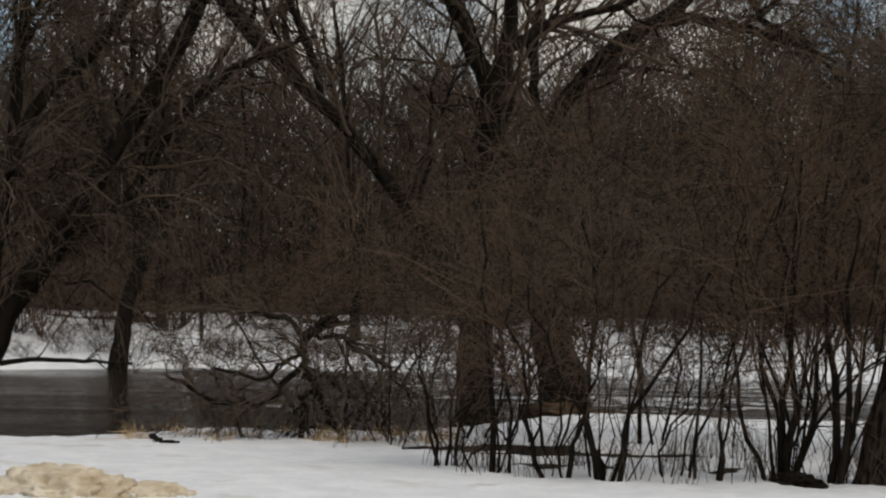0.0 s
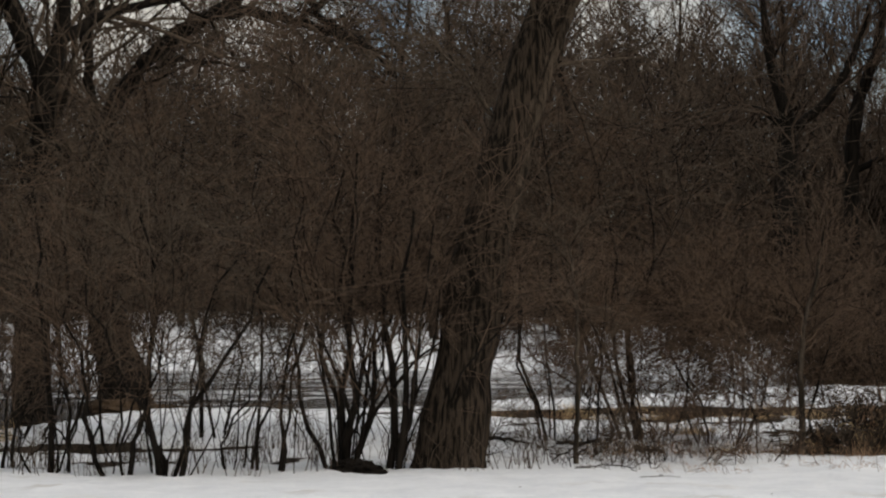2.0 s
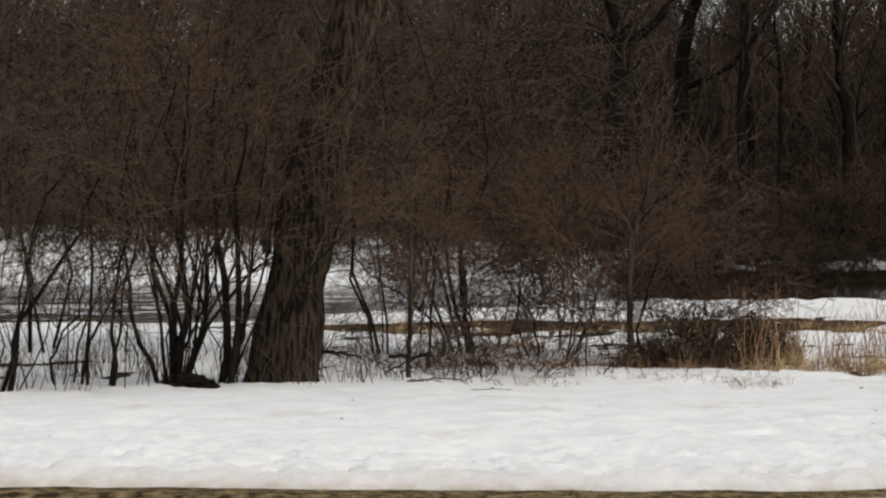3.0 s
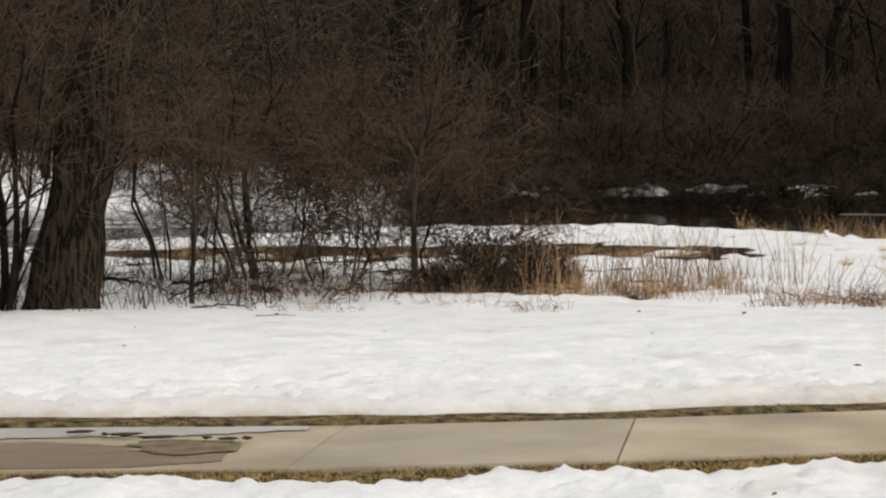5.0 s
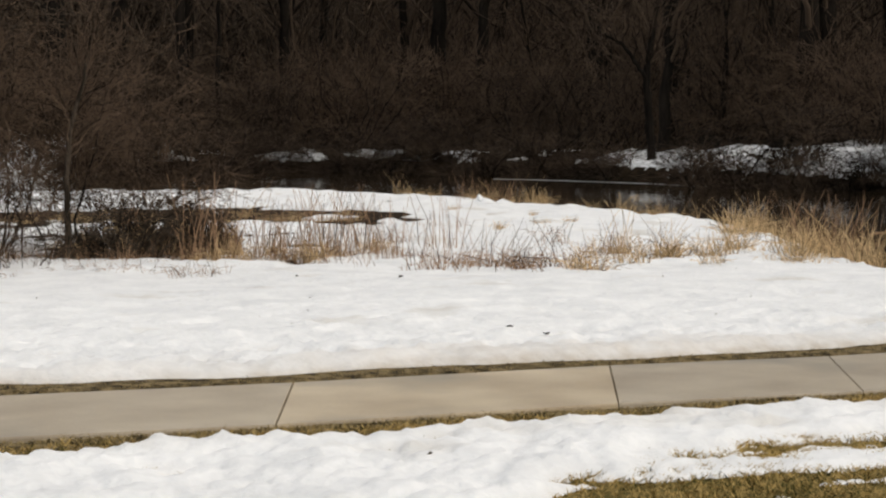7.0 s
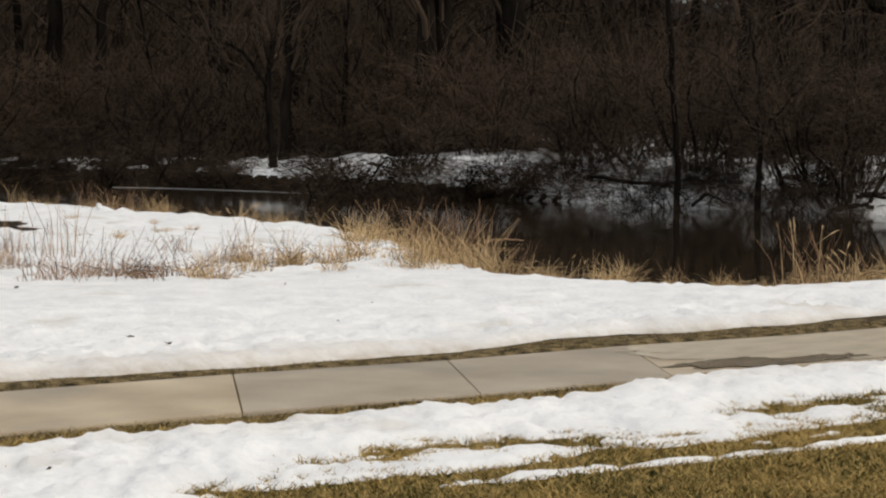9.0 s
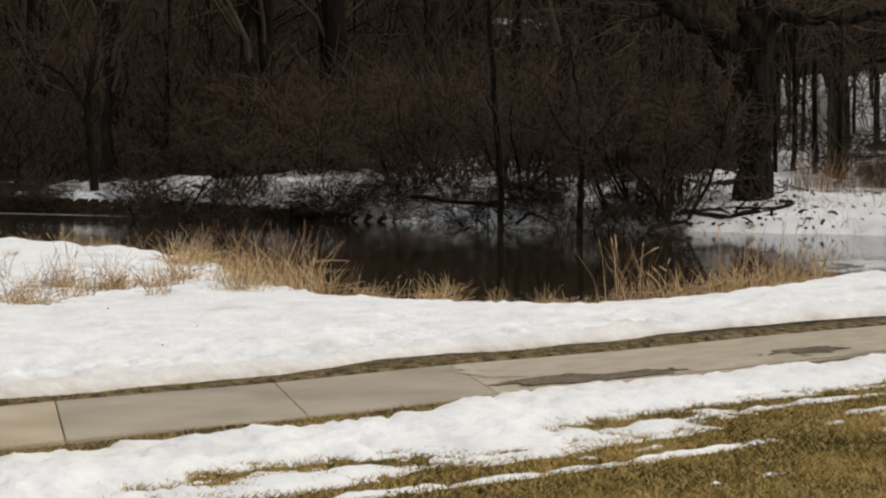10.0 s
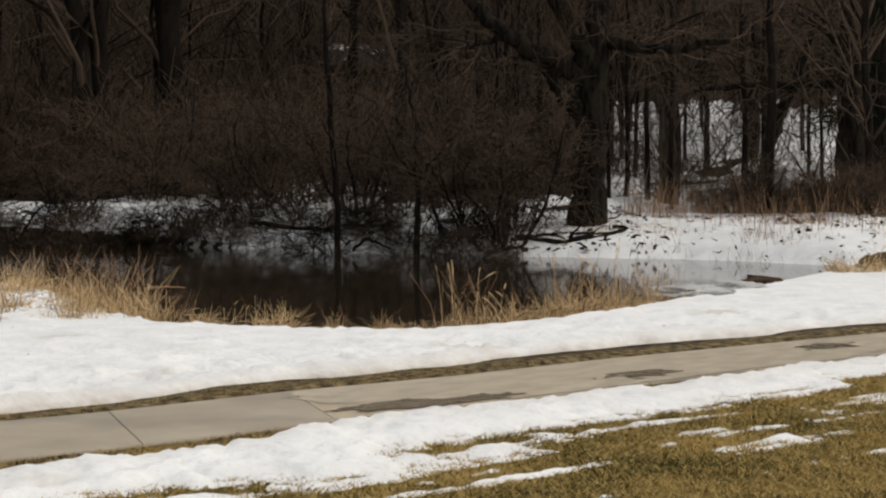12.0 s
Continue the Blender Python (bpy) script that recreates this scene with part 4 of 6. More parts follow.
# ---- woods beyond the water ----
def forest_tree(seed, height, r0, lean, label):
    g = np.random.default_rng(seed)
    root = tagged(new("forest_tree"), label, "tree", "trees of the far wood")
    P, Rr = smooth_path([(0, 0, -0.3), (g.normal(0, 0.2), g.normal(0, 0.2), height * 0.3), (lean * 0.5 + g.normal(0, 0.5), g.normal(0, 0.5), height * 0.65), (lean + g.normal(0, 1), g.normal(0, 1), height)], (r0 * 1.2, r0 * 0.9, r0 * 0.65, r0 * 0.2), 14, 0.07, g)
    v, q = tubes(P, Rr, 8)
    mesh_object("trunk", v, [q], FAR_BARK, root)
    B1 = offspring(P, Rr, 20, 5, g, height * 0.3, 0.5, 0.8, 0.3, 0.22, 0.16, 0, 0.03, rmax=0.12)
    B2 = offspring(*B1, 4, 3, g, height * 0.15, 0.55, 0.9, 0.2, 0.25, 0.2, 0, 0.02)
    B3 = offspring(*B2, 3, 2, g, height * 0.085, 0.7, 1.0, 0.1, 0.2, 0.2, 0, 0.016)
    v, q = joined([tubes(*B1, 4), tubes(*B2, 3), tubes(*B3, 3)])
    mesh_object("crown", v, [q], FAR_TWIG, root)
    return root


def brush(seed, height, radius, label, mat):
    g = np.random.default_rng(seed)
    root = tagged(new("brush"), label, "shrub", "brush along the far shore")
    n = 10
    a = g.random(n) * 2 * np.pi
    u = np.linspace(0, 1, 5)
    tip = np.stack([np.cos(a) * radius * np.sqrt(g.random(n)), np.sin(a) * radius * np.sqrt(g.random(n)), height * (0.45 + 0.55 * g.random(n))], 1)
    P = tip[:, None] * u[None, :, None] + g.normal(0, 0.1, (n, 5, 3))
    P[:, :, :2] += (g.normal(0, 0.5, (n, 1, 2)) * np.sin(np.pi * u)[None, :, None]) + g.normal(0, 0.5, (n, 1, 2))
    P[:, 0, 2] = -0.15
    Rr = 0.03 * (1 - 0.7 * u)[None] * (0.5 + g.random((n, 1)))
    for i in range(n):
        v, q = tubes(P[i:i + 1], Rr[i:i + 1], 4)
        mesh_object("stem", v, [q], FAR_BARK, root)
    B1 = offspring(P, Rr, 9, 3, g, height * 0.4, 0.5, 1.0, 0.1, 0.3, 0.05, 0.15, 0.011)
    B2 = offspring(*B1, 7, 2, g, height * 0.24, 0.7, 1.0, 0.05, 0.3, 0.1, 0.1, 0.009)
    v, q = joined([tubes(*B1, 3), tubes(*B2, 3)])
    mesh_object("crown", v, [q], mat, root)
    return root


def put(ob, x, y, g, s, sink=0.0, fat=1.0):
    return copy_thing(ob, Matrix.Translation((x, y, stand(x, y, sink))) @ Matrix.Rotation(g.random() * 6.28, 4, "Z") @ Matrix.Diagonal((s * fat, s * fat, s, 1)))


def away(ob):
    for o in (*ob.children_recursive, ob):
        bpy.data.objects.remove(o)


def shore_far(az):
    return float(np.interp(az, SHORE_FAR[:, 0], SHORE_FAR[:, 1]))


g = np.random.default_rng(11)
TALL = "tall bare dark tree of the wood behind the water"
kinds = [forest_tree(100 + i, h, r, l, TALL) for i, (h, r, l) in enumerate([(19, 0.3, 1), (22, 0.38, -1), (17, 0.2, 2), (20, 0.26, -2), (14, 0.13, 1), (16, 0.16, -2.5), (12, 0.1, 1.5)])]
BIG = [((50.71, 80.34), 1.3), ((57.99, 76.50), 1.3), ((58.80, 73.34), 1.4), ((66.14, 72.31), 1.0), ((58.04, 87.50), 1.0), ((44.66, 80.43), 0.8),
       ((57.21, 50.03), 1.8), ((58.75, 49.77), 1.5), ((61.70, 49.33), 1.3), ((60.64, 47.46), 1.6), ((63.32, 63.96), 1.1), ((63.86, 70.33), 1.0),
       ((68.41, 28.22), 1.5), ((67.35, 19.06), 1.2), ((56.61, 33.93), 1.1), ((71.12, 40.82), 1.1), ((77.66, 49.33), 1.2),
       ((48.76, 87.31), 0.8), ((-17.84, 113.61), 1.2), ((-20.12, 116.27), 1.0), ((-13.38, 119.25), 0.8)]
for i, ((x, y), fat) in enumerate(BIG):
    put(kinds[i % 2], x, y, g, 1.0 + 0.1 * g.random(), 0, 0.8 * fat)
for i in range(112):
    az = -24 + 106 * (i + g.random()) / 112
    d = shore_far(az) + 9 + 90 * g.random() ** 1.2
    if 57.2 < az < 58.3 and d < 100:
        continue
    put(kinds[2 + int(g.integers(5))], d * math.sin(radians(az)), d * math.cos(radians(az)), g, 0.8 + 0.4 * g.random())
for i in range(13):  # the crown of the hill behind the river
    az, d = -22 + 35 * (i + g.random()) / 13, 150 + 60 * g.random()
    put(kinds[2 + int(g.integers(4))], d * math.sin(radians(az)), d * math.cos(radians(az)), g, 1.0 + 0.4 * g.random(), 0, 1.5)
for i in range(56):  # slender trees on the slope behind the oak
    az, d = 61 + 16 * g.random(), 64 + 40 * g.random()
    put(kinds[4 + int(g.integers(3))], d * math.sin(radians(az)), d * math.cos(radians(az)), g, 0.9 + 0.4 * g.random(), 0, 0.55)
for k in kinds:
    away(k)
kinds = [brush(120 + i, h, r, "tangled bare brown brush on the far bank", m) for i, (h, r, m) in enumerate([(3.6, 2.4, TWIG_RED), (2.8, 2.6, FAR_TWIG), (4.6, 2.4, BRUSH_TWIG), (3.6, 2.8, FAR_TWIG)])]
for i in range(130):
    az = -20 + 92 * (i + g.random()) / 130
    d = shore_far(az) + (4.5 if az > 46 else 2.5) + 18 * g.random() ** 1.4 + (10 if az < 15 else 0)
    if az > 63 or (az < 8 and i % 2) or (42.2 < az < 46.2 and d < 84) or (56.9 < az < 58.4 and i % 2):
        continue
    back = d > shore_far(az) + (9 if az > 46 else 6.5)
    put(kinds[2 * int(g.integers(2)) + (0 if back and az < 59 else 1)], d * math.sin(radians(az)), d * math.cos(radians(az)), g, (0.95 if back else 0.75) + 0.4 * g.random())
for i in range(34):  # brown brush along the crest of the snowy bank
    az = 69.0 + 8 * (i + g.random()) / 34
    d = shore_far(az) + 9 + 4 * g.random()
    put(kinds[int(g.integers(4))], d * math.sin(radians(az)), d * math.cos(radians(az)), g, 0.3 + 0.3 * g.random())
for i in range(9):  # scrub up the snowy slope
    az, d = 64 + 10 * g.random(), 66 + 24 * g.random()
    put(kinds[int(g.integers(4))], d * math.sin(radians(az)), d * math.cos(radians(az)), g, 0.5 + 0.4 * g.random())
for i in range(16):  # scrub on the snow of the river's far bank
    az, d = -15 + 18 * (i + g.random()) / 16, 6 * g.random()
    d += shore_far(az) + 0.5
    put(kinds[int(g.integers(4))], d * math.sin(radians(az)), d * math.cos(radians(az)), g, 0.3 + 0.35 * g.random())
# low tangle hanging over the far waterline
for i in range(72):
    az = 26 + 37 * ((i + g.random()) / 72) ** 1.25
    if 43.0 < az < 45.6:
        continue
    d = shore_far(az) - 1.3 + 2.6 * g.random()
    put(kinds[1 + 2 * int(g.integers(2))], d * math.sin(radians(az)), d * math.cos(radians(az)), g, (0.4 + 0.3 * g.random()) * (0.62 if az > 50.5 else 1.0), 0.05, 1.7)
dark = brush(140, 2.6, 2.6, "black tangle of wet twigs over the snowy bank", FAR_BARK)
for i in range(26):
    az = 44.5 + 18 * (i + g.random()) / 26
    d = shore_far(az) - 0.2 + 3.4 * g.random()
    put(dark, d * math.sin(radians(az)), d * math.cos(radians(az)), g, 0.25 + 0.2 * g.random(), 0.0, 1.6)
for k in (*kinds, dark):
    away(k)


def far_woods():
    """The depth of the wood: saplings, boughs and twigs too many to tell apart."""
    g = np.random.default_rng(15)
    n = 47000
    az = -26 + 110 * g.random(n)
    d = np.interp(az, SHORE_FAR[:, 0], SHORE_FAR[:, 1]) + np.interp(az, [60, 63], [30, 60]) + 75 * g.random(n)
    x, y = d * np.sin(np.radians(az)), d * np.cos(np.radians(az))
    h = np.interp(az, [2, 14, 24], [25, 23, 18]) * g.random(n) ** 0.85 * (0.8 + 0.4 * value_noise(az * 0.6, az * 0, 4))
    clear = (az > 57.2) & (az < 58.3) & (d < 106) & (g.random(n) < 0.7)
    d = np.where(clear, d + 40, d)
    x, y = d * np.sin(np.radians(az)), d * np.cos(np.radians(az))
    z = ground_height(x, y) - 0.1 + h
    way = g.normal(0, 1, (n, 3)) * np.array([0.55, 0.55, 0.35]) + np.array([0, 0, 0.75])
    way /= np.linalg.norm(way, axis=1, keepdims=True)
    L = 1.4 + 2.6 * g.random(n)
    foot = np.stack([x, y, z], 1)
    P = np.stack([foot, foot + way * L[:, None]], 1)
    v, q = tubes(P, np.stack([0.03 + 0.04 * g.random(n), np.full(n, 0.022)], 1), 3)
    # undergrowth up the slope
    m = 27000
    az = 22 + 52 * g.random(m)
    az = np.where((az > 64.5) & (g.random(m) < 0.76), az - 30, az)
    d = np.interp(az, SHORE_FAR[:, 0], SHORE_FAR[:, 1]) + 13 + 60 * g.random(m)
    d = np.where((az > 57.2) & (az < 58.3) & (d < 106) & (g.random(m) < 0.5), d + 30, d)
    x, y = d * np.sin(np.radians(az)), d * np.cos(np.radians(az))
    foot = np.stack([x, y, ground_height(x, y) - 0.1 + 5 * g.random(m) ** 1.6], 1)
    way = g.normal(0, 1, (m, 3)) * np.array([0.5, 0.5, 0.3]) + np.array([0, 0, 0.7])
    way /= np.linalg.norm(way, axis=1, keepdims=True)
    P = np.stack([foot, foot + way * (0.8 + 1.6 * g.random((m, 1)))], 1)
    v1, q1 = tubes(P, np.stack([0.018 + 0.025 * g.random(m) ** 2, np.full(m, 0.012)], 1), 3)
    tagged(mesh_object("undergrowth", v1, [q1], FAR_TWIG), "dark bare undergrowth on the wooded slope", "undergrowth", kind="stuff")
    # the taller wood behind the river, thinning out towards the tops
    m = 50000
    az = -26 + 61 * g.random(m)
    d = np.interp(az, SHORE_FAR[:, 0], SHORE_FAR[:, 1]) + 28 + 75 * g.random(m)
    x, y = d * np.sin(np.radians(az)), d * np.cos(np.radians(az))
    foot = np.stack([x, y, ground_height(x, y) + np.interp(az, [-4, 8, 22, 29], [17, 20, 17, 7]) * g.random(m) ** 1.45 * (0.75 + 0.5 * value_noise(az * 0.8, az * 0, 6))], 1)
    way = g.normal(0, 1, (m, 3)) * np.array([0.55, 0.55, 0.35]) + np.array([0, 0, 0.75])
    way /= np.linalg.norm(way, axis=1, keepdims=True)
    L = 1.8 + 3 * g.random(m)
    P = np.stack([foot, foot + way * L[:, None]], 1)
    v2, q2 = tubes(P, np.stack([0.035 + 0.06 * g.random(m) ** 2, np.full(m, 0.022)], 1), 3)
    tagged(mesh_object("river_woods", v2, [q2], RIVER_TWIG), "grey mass of bare branches behind the river", "woods", kind="stuff")
    tagged(mesh_object("far_woods", v, [q], FAR_TWIG), "deep dark mass of bare branches in the wood", "woods", kind="stuff")


far_woods()


# ---- dry grass along the shore ----
def grass_clump(seed, height, radius, blades, mat, label, bent=0.6, r=0.0035, name="grass_clump"):
    """Fine arching blades, some upright, many laid over."""
    g = np.random.default_rng(seed)
    a, rr = g.random(blades) * 2 * np.pi, np.sqrt(g.random(blades)) * radius
    foot = np.stack([np.cos(a) * rr, np.sin(a) * rr * 0.7, np.full(blades, -0.06)], 1)
    b = g.normal(g.random() * 6.28, 1.7, blades)
    L = height * (0.3 + 0.7 * g.random(blades))
    tip = np.minimum(bent * (0.25 + 1.3 * g.random(blades)), 2.2)
    u = np.array([0.0, 0.5, 1.0])
    lean = tip[:, None] * (0.15 + 0.85 * u[None])
    step = np.diff(u)[None] * L[:, None]
    P = np.repeat(foot[:, None], 3, 1)
    for k in range(2):
        m = 0.5 * (lean[:, k] + lean[:, k + 1])
        P[:, k + 1:, 0] += (np.cos(b) * np.sin(m) * step[:, k])[:, None]
        P[:, k + 1:, 1] += (np.sin(b) * np.sin(m) * step[:, k])[:, None]
        P[:, k + 1:, 2] += (np.cos(m) * step[:, k])[:, None]
    P[:, 1:] += g.normal(0, 0.012, (blades, 2, 3))
    v, q = tubes(P, r * (0.6 + 0.8 * g.random((blades, 1))) * (1 - 0.65 * u)[None], 3)
    root = tagged(new(name), label, name.replace("_", " "), "dry growth along the shore")
    tagged(mesh_object("foliage", v, [q], mat, root), kind="stuff")
    return root


def reed(seed, height, mat, label):
    """A few tall bleached stalks with drooping seed heads."""
    g = np.random.default_rng(seed)
    n = 7
    a = g.random(n) * 6.28
    u = np.linspace(0, 1, 6)
    foot = g.normal(0, 0.12, (n, 3)) * np.array([1, 1, 0])
    h = height * (0.5 + 0.5 * g.random(n))
    P = np.repeat(foot[:, None], 6, 1)
    tilt = 0.1 + 0.45 * g.random(n) ** 2
    P[:, :, 0] += (np.cos(a) * h * tilt)[:, None] * (u ** 1.5)[None]
    P[:, :, 1] += (np.sin(a) * h * tilt)[:, None] * (u ** 1.5)[None]
    P[:, :, 2] += h[:, None] * u[None] - 0.05 - (0.12 * h)[:, None] * (u ** 6)[None]
    stalk = tubes(P, np.tile(0.005 * (1 - 0.5 * u), (n, 1)), 4)
    tip, dirn = P[:, -1], P[:, -1] - P[:, -2]
    dirn /= np.linalg.norm(dirn, axis=1, keepdims=True)
    w = np.linspace(0, 1, 5)
    H = tip[:, None] + dirn[:, None] * (0.13 * w)[None, :, None]
    H[:, :, 2] -= 0.025 * (w * w)[None]
    head = tubes(H, np.tile(np.array([0.003, 0.006, 0.007, 0.005, 0.002]), (n, 1)), 5)
    v, q = joined([stalk, head])
    root = tagged(new("reed_clump"), label, "reeds", "reeds along the shore")
    tagged(mesh_object("foliage", v, [q], mat, root), kind="stuff")
    return root


def ashore(x, y):
    """Draw a place back from the water to the near bank."""
    _, r, n, f = shores(np.array([x]), np.array([y]))
    k = min(1.0, (float(n[0]) - 0.7) / float(r[0])) if float(n[0]) < float(f[0]) else 1.0
    return x * k, y * k


GOLD = "clump of dry straw-coloured grass on the shore"
RUST = "sparse russet weed stalks standing in the snow"
kinds = [grass_clump(200, 0.58, 0.2, 60, STRAW, GOLD, 1.4, 0.005), grass_clump(201, 0.46, 0.32, 64, STRAW, GOLD, 2.1, 0.005), grass_clump(202, 0.9, 0.26, 16, STRAW, GOLD, 0.9, 0.0042),
         grass_clump(203, 0.55, 0.4, 16, STRAW_RED, RUST, 1.5, 0.0045, "weed_clump"), grass_clump(204, 0.6, 0.5, 26, STRAW_RED, RUST, 2.3, 0.0045, "weed_clump")]
tall = grass_clump(207, 1.25, 0.5, 20, STRAW_RED, "tall thin russet stalks at the pond's edge", 0.55, 0.0062, "stalk_clump")
reeds = [reed(210 + i, h, STRAW, "tall bleached reed stalks with seed heads") for i, h in enumerate((0.75, 0.9, 0.6))]
SHORE_GRASS = [  # place, number of tufts, spread
    ((30.62, 36.63), 3, 0.5), ((34.01, 35.41), 4, 0.7), ((31.75, 32.04), 3, 0.5), ((30.10, 27.30), 4, 0.6),
    ((14.13, 15.74), 2, 0.12), ((18.36, 19.63), 2, 0.15), ((18.37, 18.73), 3, 0.3), ((18.38, 18.28), 3, 0.3),
    ((16.05, 16.67), 1, 0.3), ((27.19, 24.78), 4, 0.6), ((24.77, 21.61), 5, 0.6), ((22.42, 19.06), 5, 0.5), ((20.70, 17.37), 5, 0.5),
    ((17.65, 15.79), 3, 0.3), ((16.99, 15.68), 2, 0.3), ((18.93, 16.51), 3, 0.4), ((31.16, 39.50), 3, 0.5), ((31.75, 38.28), 3, 0.5), ((32.26, 44.20), 3, 0.5),
    ((37.3, 11.3), 5, 0.3), ((38.0, 10.9), 5, 0.3), ((38.9, 11.1), 4, 0.3)]
for i, ((x, y), n, spread) in enumerate(SHORE_GRASS):
    for j in range(n):
        put(kinds[(0, 1, 2, 1, 0)[j]], *ashore(x + g.normal(0, spread), y + g.normal(0, spread)), g, 0.7 + 0.5 * g.random(), -0.05)
    if i % 5 == 0:
        put(reeds[i % 15 // 5], *ashore(x + g.normal(0, 0.3), y + g.normal(0, 0.3)), g, 0.8 + 0.4 * g.random(), -0.05)
for i in range(20):  # the thick stand of grass at the tip of the point
    az, d = 46.3 + 4.6 * g.random(), 25.5 + 9 * g.random()
    put(kinds[(0, 2, 1)[i % 3]], *ashore(d * math.sin(radians(az)), d * math.cos(radians(az))), g, 1.0 + 0.45 * g.random(), -0.05)
for i in range(9):  # tall thin stalks against the dark water
    az, d = 46.5 + 4.5 * g.random(), 27 + 10 * g.random()
    put(tall, *ashore(d * math.sin(radians(az)), d * math.cos(radians(az))), g, 0.55 + 0.4 * g.random(), -0.05)
TUFTS = [  # tufts in front of the pond: bearing from and to, low tufts, loose tall ones, reeds, size
    (51.4, 52.1, 1, 1, 0, 0.7), (52.4, 53.3, 4, 0, 0, 0.75), (53.6, 54.2, 0, 0, 1, 0.7), (54.5, 55.6, 4, 1, 1, 0.8), (56.0, 57.3, 1, 1, 1, 0.6), (57.6, 59.0, 4, 0, 0, 0.6),
    (59.5, 60.1, 2, 0, 0, 0.6), (60.5, 61.9, 3, 3, 2, 0.9), (62.3, 63.4, 4, 2, 1, 0.9), (63.6, 65.2, 8, 2, 1, 1.1), (65.2, 66.3, 5, 2, 1, 1.0), (66.5, 68.5, 4, 4, 1, 0.95)]
for lo, hi, low, loose, canes, size in TUFTS:
    for j in range(low + loose + canes):
        az = radians(lo + (hi - lo) * g.random())
        d = float(np.interp(math.degrees(az), SHORE_NEAR[:, 0], SHORE_NEAR[:, 1])) + 0.1 + 0.7 * g.random()
        kind = kinds[j % 2] if j < low else (kinds[2], tall)[j % 2] if j < low + loose else reeds[j % 3]
        put(kind, *ashore(d * math.sin(az), d * math.cos(az)), g, size * (0.75 + 0.5 * g.random()) * (0.62 if kind is tall else 1.0), -0.03)
for (x, y), k in [((13.63, 17.26), 0.5), ((30.52, 37.96), 0.7), ((31.49, 37.49), 0.8), ((13.32, 22.42), 0.7), ((13.42, 21.81), 0.7), ((14.14, 21.72), 0.75), ((14.05, 20.42), 0.5), ((29.8, 36.4), 0.8), ((29.4, 36.6), 0.6), ((32.3, 32.7), 0.7), ((17.85, 19.2), 0.5), ((13.7, 21.6), 0.95), ((14.3, 21.3), 0.9), ((15.0, 21.6), 0.85), ((12.9, 22.9), 0.95), ((15.8, 22.3), 0.8)]:
    for j in range(2):
        put(tall, x + g.normal(0, 0.35), y + g.normal(0, 0.35), g, k * (0.8 + 0.4 * g.random()), -0.06)
for x, y in [(13.04, 22.28), (13.67, 22.53), (13.38, 21.29), (14.16, 21.16), (15.56, 22.47)]:
    for j in range(2):
        put(kinds[j], x + g.normal(0, 0.3), y + g.normal(0, 0.3), g, 0.7 + 0.4 * g.random(), -0.06)
kinds.append(tall)
for i in range(7):  # low tussocks on the snowy point
    az, d = 34 + 12 * g.random(), 27 + 14 * g.random()
    put(kinds[1], d * math.sin(radians(az)), d * math.cos(radians(az)), g, 0.35 + 0.25 * g.random(), -0.09)
WEEDS = [  # place, kind of growth, number, spread, size
    ((13.90, 17.10), 4, 9, 0.42, 1.3), ((14.60, 17.30), 4, 3, 0.25, 0.9), ((14.53, 18.40), 3, 2, 0.4, 1.0), ((20.74, 26.61), 3, 2, 0.3, 1.0),
    ((18.61, 21.76), 3, 2, 0.2, 1.1), ((20.31, 23.60), 4, 1, 0.2, 0.9), ((13.44, 21.25), 4, 5, 0.7, 0.9), ((13.68, 20.59), 4, 4, 0.6, 0.8), ((14.49, 20.95), 4, 3, 0.5, 0.8),
    ((16.68, 23.15), 3, 3, 0.25, 1.1), ((12.74, 18.28), 3, 1, 0.4, 0.7), ((15.71, 17.74), 3, 2, 0.6, 0.8), ((18.01, 19.30), 3, 2, 0.15, 1.0), ((17.68, 17.87), 4, 3, 0.6, 0.8),
    ((16.44, 17.34), 3, 1, 0.5, 0.8), ((10.83, 18.53), 4, 2, 0.5, 0.7), ((10.33, 19.63), 4, 3, 0.6, 0.7), ((8.92, 20.95), 4, 3, 0.8, 0.7)]
for (x, y), k, n, spread, size in WEEDS:
    for j in range(n):
        put(kinds[k], x + g.normal(0, spread), y + g.normal(0, spread), g, size * (0.8 + 0.4 * g.random()), -0.07)
for i in range(66):  # brown grass in the wet ditch
    az, d = 15 + 20 * g.random(), 36.5 + 5 * g.random()
    put(kinds[(1, 3, 1, 4)[i % 4]], d * math.sin(radians(az)), d * math.cos(radians(az)), g, 0.6 + 0.5 * g.random(), -0.02)
for i in range(64):  # dead weeds on the crest of the snowy bank
    az, d = 63.5 + 12 * g.random(), 47.5 + 9 * g.random()
    put(kinds[3 + i % 2], d * math.sin(radians(az)), d * math.cos(radians(az)), g, 1.0 + 0.9 * g.random(), -0.07)
crest = grass_clump(208, 1.5, 0.9, 26, STRAW_RED, "tan stalks of tall dead weeds on the bank", 0.4, 0.009, "stalk_clump")
kinds.append(crest)
for i in range(40):  # haze of tan stalks along the crest
    az, d = 65.8 + 11 * g.random(), 54 + 7 * g.random()
    put(crest, d * math.sin(radians(az)), d * math.cos(radians(az)), g, 0.6 + 0.6 * g.random(), -0.07)
bank_stalk = grass_clump(209, 1.0, 0.9, 12, STRAW_RED, "thin red-brown stems standing on the snowy bank", 0.8, 0.006, "stalk_clump")
kinds.append(bank_stalk)
for i in range(30):
    az, d = 63.5 + 13 * g.random(), 47 + 7.5 * g.random()
    put(bank_stalk, d * math.sin(radians(az)), d * math.cos(radians(az)), g, 0.5 + 0.8 * g.random(), -0.07)
